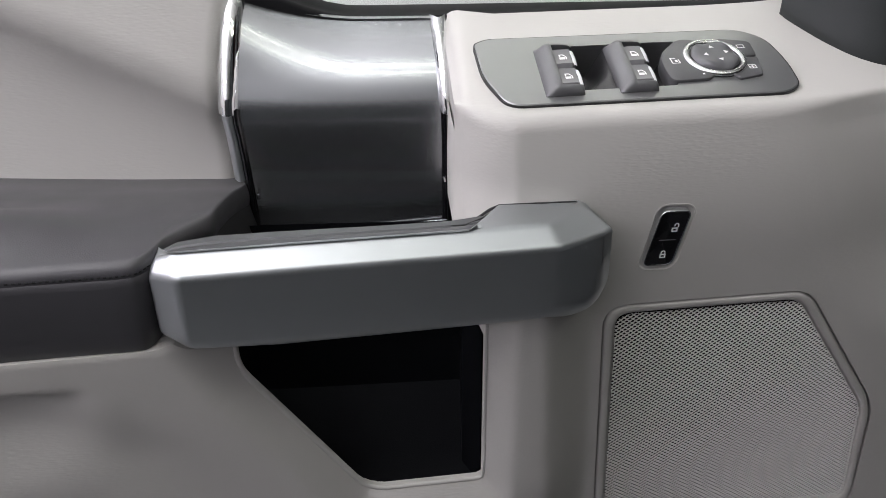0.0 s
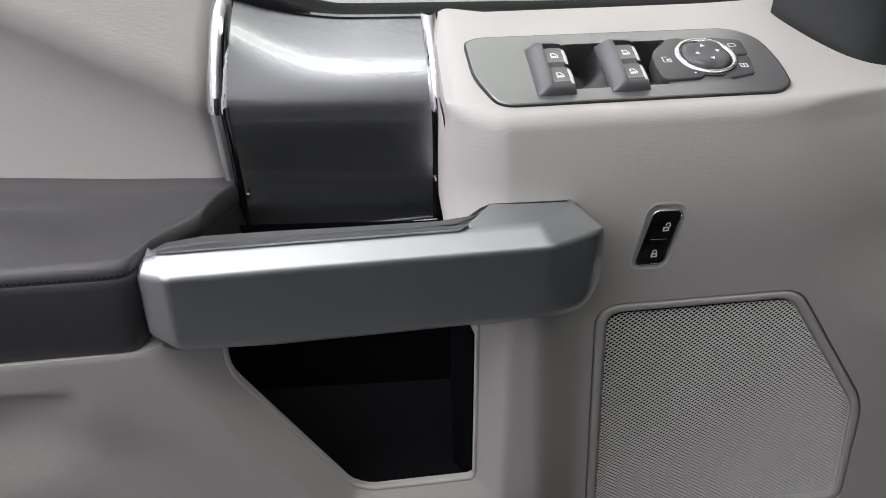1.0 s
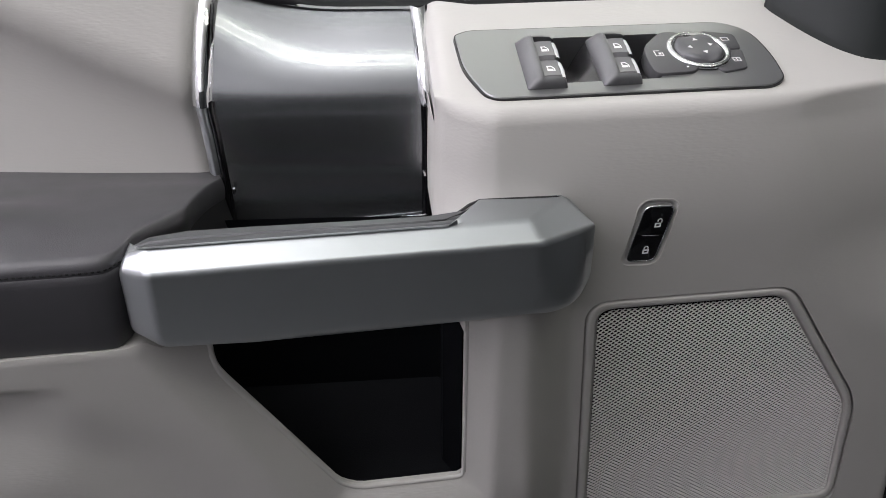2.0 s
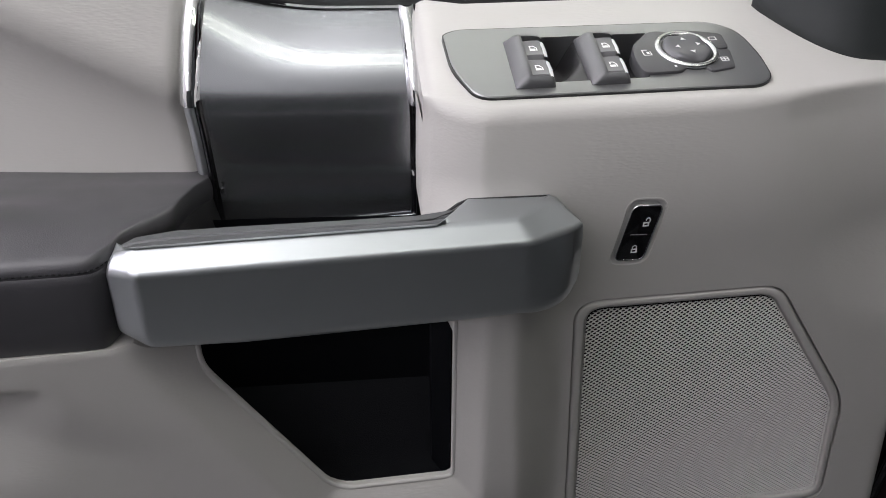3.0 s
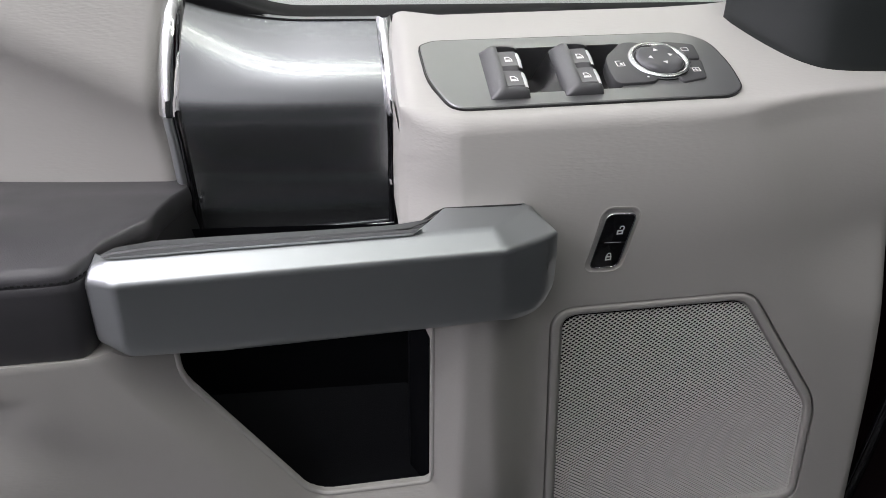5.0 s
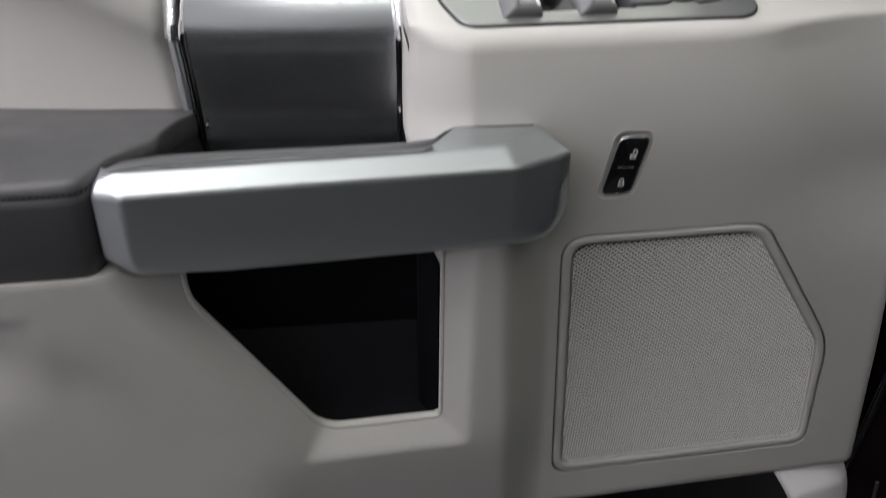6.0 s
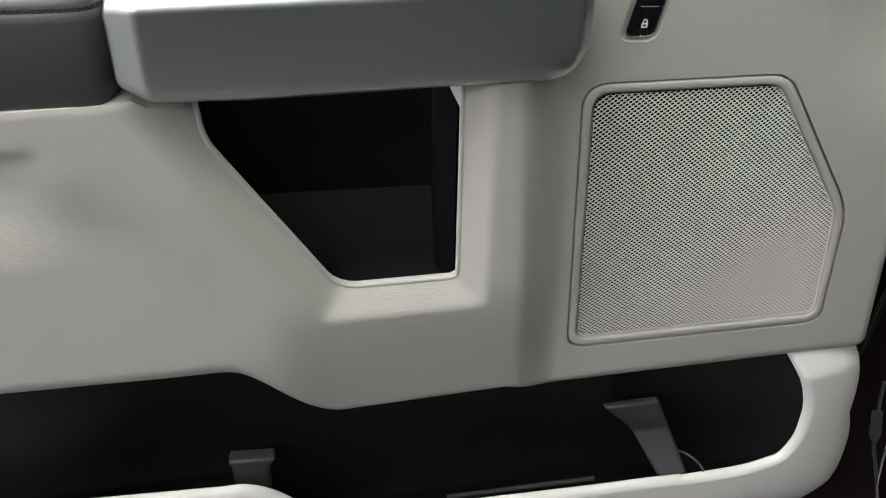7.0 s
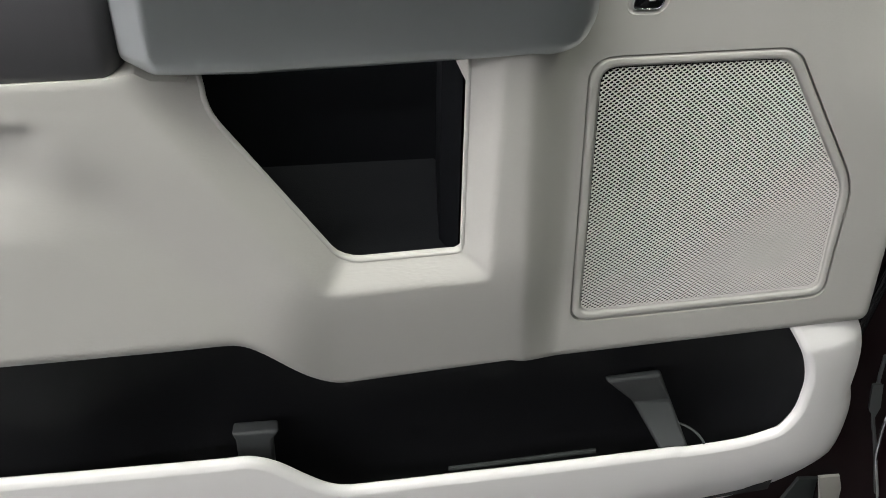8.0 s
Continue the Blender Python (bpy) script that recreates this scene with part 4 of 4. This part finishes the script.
def rim_strip():
    path = spline([(x + 0.002 * smooth01(0.38, 0.44, x), z - 0.0055 + 0.0012 * smooth01(0.15, 0.38, x) - (0.0018 + 0.0024 * smooth01(-0.03, 0.04, x)) * smooth01(0.437, 0.39, x), 0) for x, z in RIM], 300)
    prof = [(0.030, -0.006), (0.010, -0.005), (0.0012, -0.0006), (0.0, 0.0010), (0.0008, 0.0030), (0.0019, 0.0048), (0.0030, 0.0060), (0.0060, 0.0072), (0.0072, 0.0075), (0.0080, 0.0075), (0.014, 0.0070), (0.020, 0.0062), (0.026, 0.0050), (0.034, 0.0030), (0.041, 0.0), (0.046, -0.0045), (0.050, -0.011), (0.052, -0.021), (0.051, -0.050)]
    rows = []
    n = len(path)
    for off, d in prof:
        row = []
        for i, p in enumerate(path):
            t = (path[min(i + 7, n - 1)] - path[max(i - 7, 0)]).normalized()
            nx, nz = t.y, -t.x
            # the lower run is a taller face than the upright end
            lie = max(0.0, t.x)
            wide = 1.12 + 0.17 * smooth01(0.76, 0.60, p.y) + 1.3 * lie + 1.0 * lie * lie
            o = off if off < 0.008 else 0.008 + (off - 0.008) * wide
            # below its lip the long run hangs straight down
            hang = 1 - smooth01(0.28, 0.38, p.x) if t.x > 0 else 0.0
            bx, bz = nx * (1 - hang), nz * (1 - hang) - hang
            first = min(o, 0.008)
            zz = p.y + nz * first + bz * (o - first)
            tuck = 0.43 * max(0.0, zz - RIM_TOP) if p.x > 0.3 else 0.0
            # the foot of the face turns under
            foot = max(0.0, 0.5495 + 0.10 * (p.x - 0.43) - zz)
            tuck += 0.24 * (foot - 0.003 * (1 - math.exp(-foot / 0.003)))
            row.append(on_panel(p.x + nx * first + bx * (o - first), zz, d - tuck))
        rows.append(row)
    bm = grid(rows)
    # the end stops under the main panel
    faces = [f for f in bm.faces if f.calc_center_median().x > 0.3]
    geom = faces + list({e for f in faces for e in f.edges}) + list({v for f in faces for v in f.verts})
    bmesh.ops.bisect_plane(bm, geom=geom, dist=1e-6, plane_co=(0, 0, 0.7447), plane_no=(0, 0, 1), clear_outer=True)
    return bm


part("rim", rim_strip(), STONE_PLASTIC, bin_thing, "pale grey moulded rim", angle=50)


def pocket_tub():
    """Back wall and floor of the pocket; its front end curves round to the rim."""
    xs = [-0.46 + 0.02 * k for k in range(38)] + [0.30 + 0.008 * k for k in range(22)]
    rows = []
    for drop, out in ((0.040, 0.0), (0.012, 0.0), (-0.02, 0.0), (-0.05, 0.0), (-0.08, 0.001), (-0.11, 0.002), (-0.16, 0.004), (-0.20, 0.010), (-0.232, 0.028), (-0.242, 0.070)):
        row = []
        for x in xs:
            z = bottom_z(min(x, 0.45)) + drop
            deep = 0.068 - 0.040 * (1 - smooth01(-0.18, -0.05, x))
            turn = max(0.0, (x - 0.325) / 0.135)
            deep -= 0.060 * (1 - math.sqrt(max(0.0, 1 - min(1.0, turn) ** 2.2)))
            row.append(Vector((x, base_y(x, z) + max(deep - out, 0.007), z)))
        rows.append(row)
    return grid(rows)


part("tub", pocket_tub(), TUB, bin_thing, "black inside of the pocket", angle=60)


def divider(x0, x1, x2, x3, y0, z0, z1):
    """A tapered rib that stands in the pocket."""
    a = [Vector((x0, y0, z0)), Vector((x1, y0, z0 + 0.004)), Vector((x1 + 0.001, y0 + 0.008, z0 + 0.005)), Vector((x0 - 0.002, y0 + 0.008, z0 + 0.001))]
    xa, xb, zm = x0 * 0.45 + x2 * 0.55, x1 * 0.45 + x3 * 0.55, z0 * 0.50 + z1 * 0.50
    m = [Vector((xa, y0 + 0.018, zm)), Vector((xb, y0 + 0.018, zm)), Vector((xb, y0 + 0.03, zm)), Vector((xa, y0 + 0.03, zm))]
    b = [Vector((x2, y0 - 0.006, z1)), Vector((x3, y0 - 0.006, z1)), Vector((x3, y0 + 0.03, z1)), Vector((x2, y0 + 0.03, z1))]
    return loft([a, m, b])


add_bevel(part("divider", divider(0.266, 0.313, 0.331, 0.358, 0.050, 0.682, 0.588), RIB, bin_thing, "dark grey tapered rib"), 0.003)
add_bevel(part("divider", loft([[Vector((x, y, z)) for x, y in ((a, 0.030), (b, 0.030), (b - 0.001, 0.044), (a + 0.001, 0.044))] for a, b, z in ((-0.0485, -0.0095, 0.6730), (-0.0455, -0.0150, 0.6640), (-0.0455, -0.0160, 0.58))]), RIB, bin_thing, "dark grey rib with a flat lip"), 0.003)
part("cup_ring", tube([Vector((0.332 + 0.034 * math.sin(a), 0.040 + 0.03 * math.cos(a), 0.605)) for a in [0.1 * k for k in range(2, 17)]], 0.0011, 8), RIB, bin_thing, "thin rim of a bottle holder")
part("tray_edge", tube([Vector((x, 0.03 + 0.05 * (x - 0.15), 0.611 + 0.01 * (x - 0.2))) for x in (0.13, 0.18, 0.22, 0.262)], 0.0022, 8), SAIL, bin_thing, "thin rim of a tray")

# ---- window and seal ----
window_1 = thing("window_1", "clear side window behind a black rubber seal", "window", kind="structure")


def belt(x):
    return 1.1525 + 0.030 * smooth01(0.045, -0.06, x) + 0.05 * smooth01(-0.03, -0.14, x)


def seal_mesh():
    secs = []
    for k in range(60):
        x = -0.30 + k * 0.0125
        z = belt(x)
        y = 0.118 + 0.05 * (x - 0.2) * 0.6
        secs.append([Vector((x, y + a, z + b)) for a, b in ((0.0, -0.010), (0.0, -0.0015), (0.003, 0.0005), (0.006, -0.001), (0.010, 0.0005), (0.016, 0.0015), (0.024, 0.0005), (0.026, -0.010))])
    return loft(secs)


part("seal", seal_mesh(), RUBBER, window_1, "black rubber belt seal", angle=60)
pane = part("pane", box((-0.40, 0.146, 1.12), (0.42, 0.150, 1.60)), GLASS, window_1, "clear glass", smooth=False)
pane.visible_shadow = False

# ---- mirror cover ----
sail = thing("mirror_sail_cover", "charcoal plastic corner cover beside the window", "cover")


def sail_mesh():
    foot = spline([(0.318, 0.118, 1.158), (0.322, 0.108, 1.1560), (0.336, 0.086, 1.1500), (0.352, 0.070, 1.1445), (0.372, 0.064, 1.1420), (0.42, 0.066, 1.1420), (0.50, 0.074, 1.1425)], 40)
    rows = []
    for h, back in ((-0.012, 0.0), (0.0, 0.0), (0.003, 0.001), (0.03, 0.006), (0.08, 0.016), (0.15, 0.030), (0.24, 0.045)):
        rows.append([Vector((p.x + back * 0.25, p.y + back, p.z + h)) for p in foot])
    return grid(rows)


solid = part("cover", sail_mesh(), SAIL, sail, angle=60)
# A black tube is added where a shaded gap would run under the cover.
part("foot_gap_line", tube(spline([(0.3265, 0.0985, 1.1535), (0.336, 0.0838, 1.1492), (0.352, 0.0680, 1.1436), (0.372, 0.0620, 1.1410), (0.42, 0.0640, 1.1410), (0.50, 0.0720, 1.1415)], 40), 0.0011, 6), RUBBER, sail, "thin black tube added as a gap along the foot")
sm = solid.modifiers.new("thick", "SOLIDIFY")
sm.thickness, sm.offset = 0.004, 1.0

# ---- body ----
body = thing("truck_body", "dark maroon painted truck body beside the door", "truck body")


def jamb():
    rows = []
    for z in [0.05 + 0.05 * k for k in range(27)]:
        rows.append([Vector((0.44 + a, b + 0.02 * math.sin(z * 5), z)) for a, b in ((-0.10, 0.185), (0.02, 0.19), (0.10, 0.20), (0.16, 0.21), (0.24, 0.19), (0.27, 0.14), (0.33, 0.10), (0.5, 0.02), (0.62, -0.3), (0.70, -1.2))])
    # the unseen outer part is raised to darken reflections in the handle
    rows.append([p + Vector((0.0, 0.0, 0.45 if p.x > 0.75 else 0.0)) for p in rows[-1]])
    return grid(rows)


part("jamb", jamb(), PAINT, body, angle=70)
part("seal", tube(spline([(0.56, 0.13, 0.95), (0.552, 0.125, 0.84), (0.545, 0.12, 0.74), (0.535, 0.115, 0.64), (0.53, 0.11, 0.50)], 30), 0.006, 10), GLOSS, body, "glossy black door seal")
# Dull and chrome tubes stand for reflections that run along the maroon paint.
part("reflection_strip", tube(spline([(0.629, 0.17, 0.565), (0.6345, 0.17, 0.5296), (0.6431, 0.17, 0.4924), (0.6507, 0.17, 0.4631), (0.6631, 0.17, 0.4324), (0.6779, 0.17, 0.395), (0.6939, 0.17, 0.3503), (0.711, 0.17, 0.3065), (0.74, 0.17, 0.24)], 40), 0.0022, 8), RIB, body, "thin dull tube in place of a dim reflection on the paint")
part("reflection_strip", tube(spline([(0.6655, 0.168, 0.485), (0.6668, 0.168, 0.4550), (0.6720, 0.168, 0.4250), (0.6779, 0.166, 0.392), (0.6939, 0.166, 0.3503), (0.711, 0.166, 0.3065)], 30), 0.0022, 8), CHROME, body, "thin chrome tube in place of a bright reflection on the paint")
part("edge_plate", prism([(0.6474, 0.471), (0.6482, 0.4861), (0.638, 0.5238), (0.6275, 0.523), (0.6367, 0.4835)][::-1], -0.004, 0.0, lambda x, z, h: Vector((x, 0.165 - h, z)), bevel=0.001), RIB, body, "small dull grey plate")
part("sill_plate", prism([(0.6319, 0.300), (0.6535, 0.300), (0.6458, 0.3472), (0.6353, 0.3723), (0.6084, 0.3724)], -0.004, 0.0, lambda x, z, h: Vector((x, 0.16 - h, z)), bevel=0.002), SILL, body, "pale plastic sill end")
part("sill_cover", prism([(0.575, 0.295), (0.628, 0.295), (0.619, 0.3541), (0.5923, 0.3574)], -0.004, 0.0, lambda x, z, h: Vector((x, 0.172 - h, z)), bevel=0.003), SAIL, body, "dark plastic sill cover")
# Unseen dark block behind the camera, so the metal parts reflect dark.
part("cab_stand_in", box((-1.6, -2.8, 0.0), (2.0, -1.385, 1.84), 0.02, 3), CABIN, body, "unseen plain dark block behind the open door, darkens reflections")
# Unseen dark block on the right, added to shade the door's front end.
part("side_blocker", box((0.85, -1.40, 0.0), (2.0, -0.15, 1.84), 0.02, 3), CABIN, body, "unseen plain dark block on the right, shades the door")
skin = thing("door_skin", "dark maroon painted outer door skin", "door skin")
part("skin", box((-0.46, 0.158, 0.40), (0.40, 0.170, 1.09), 0.004), PAINT, skin)
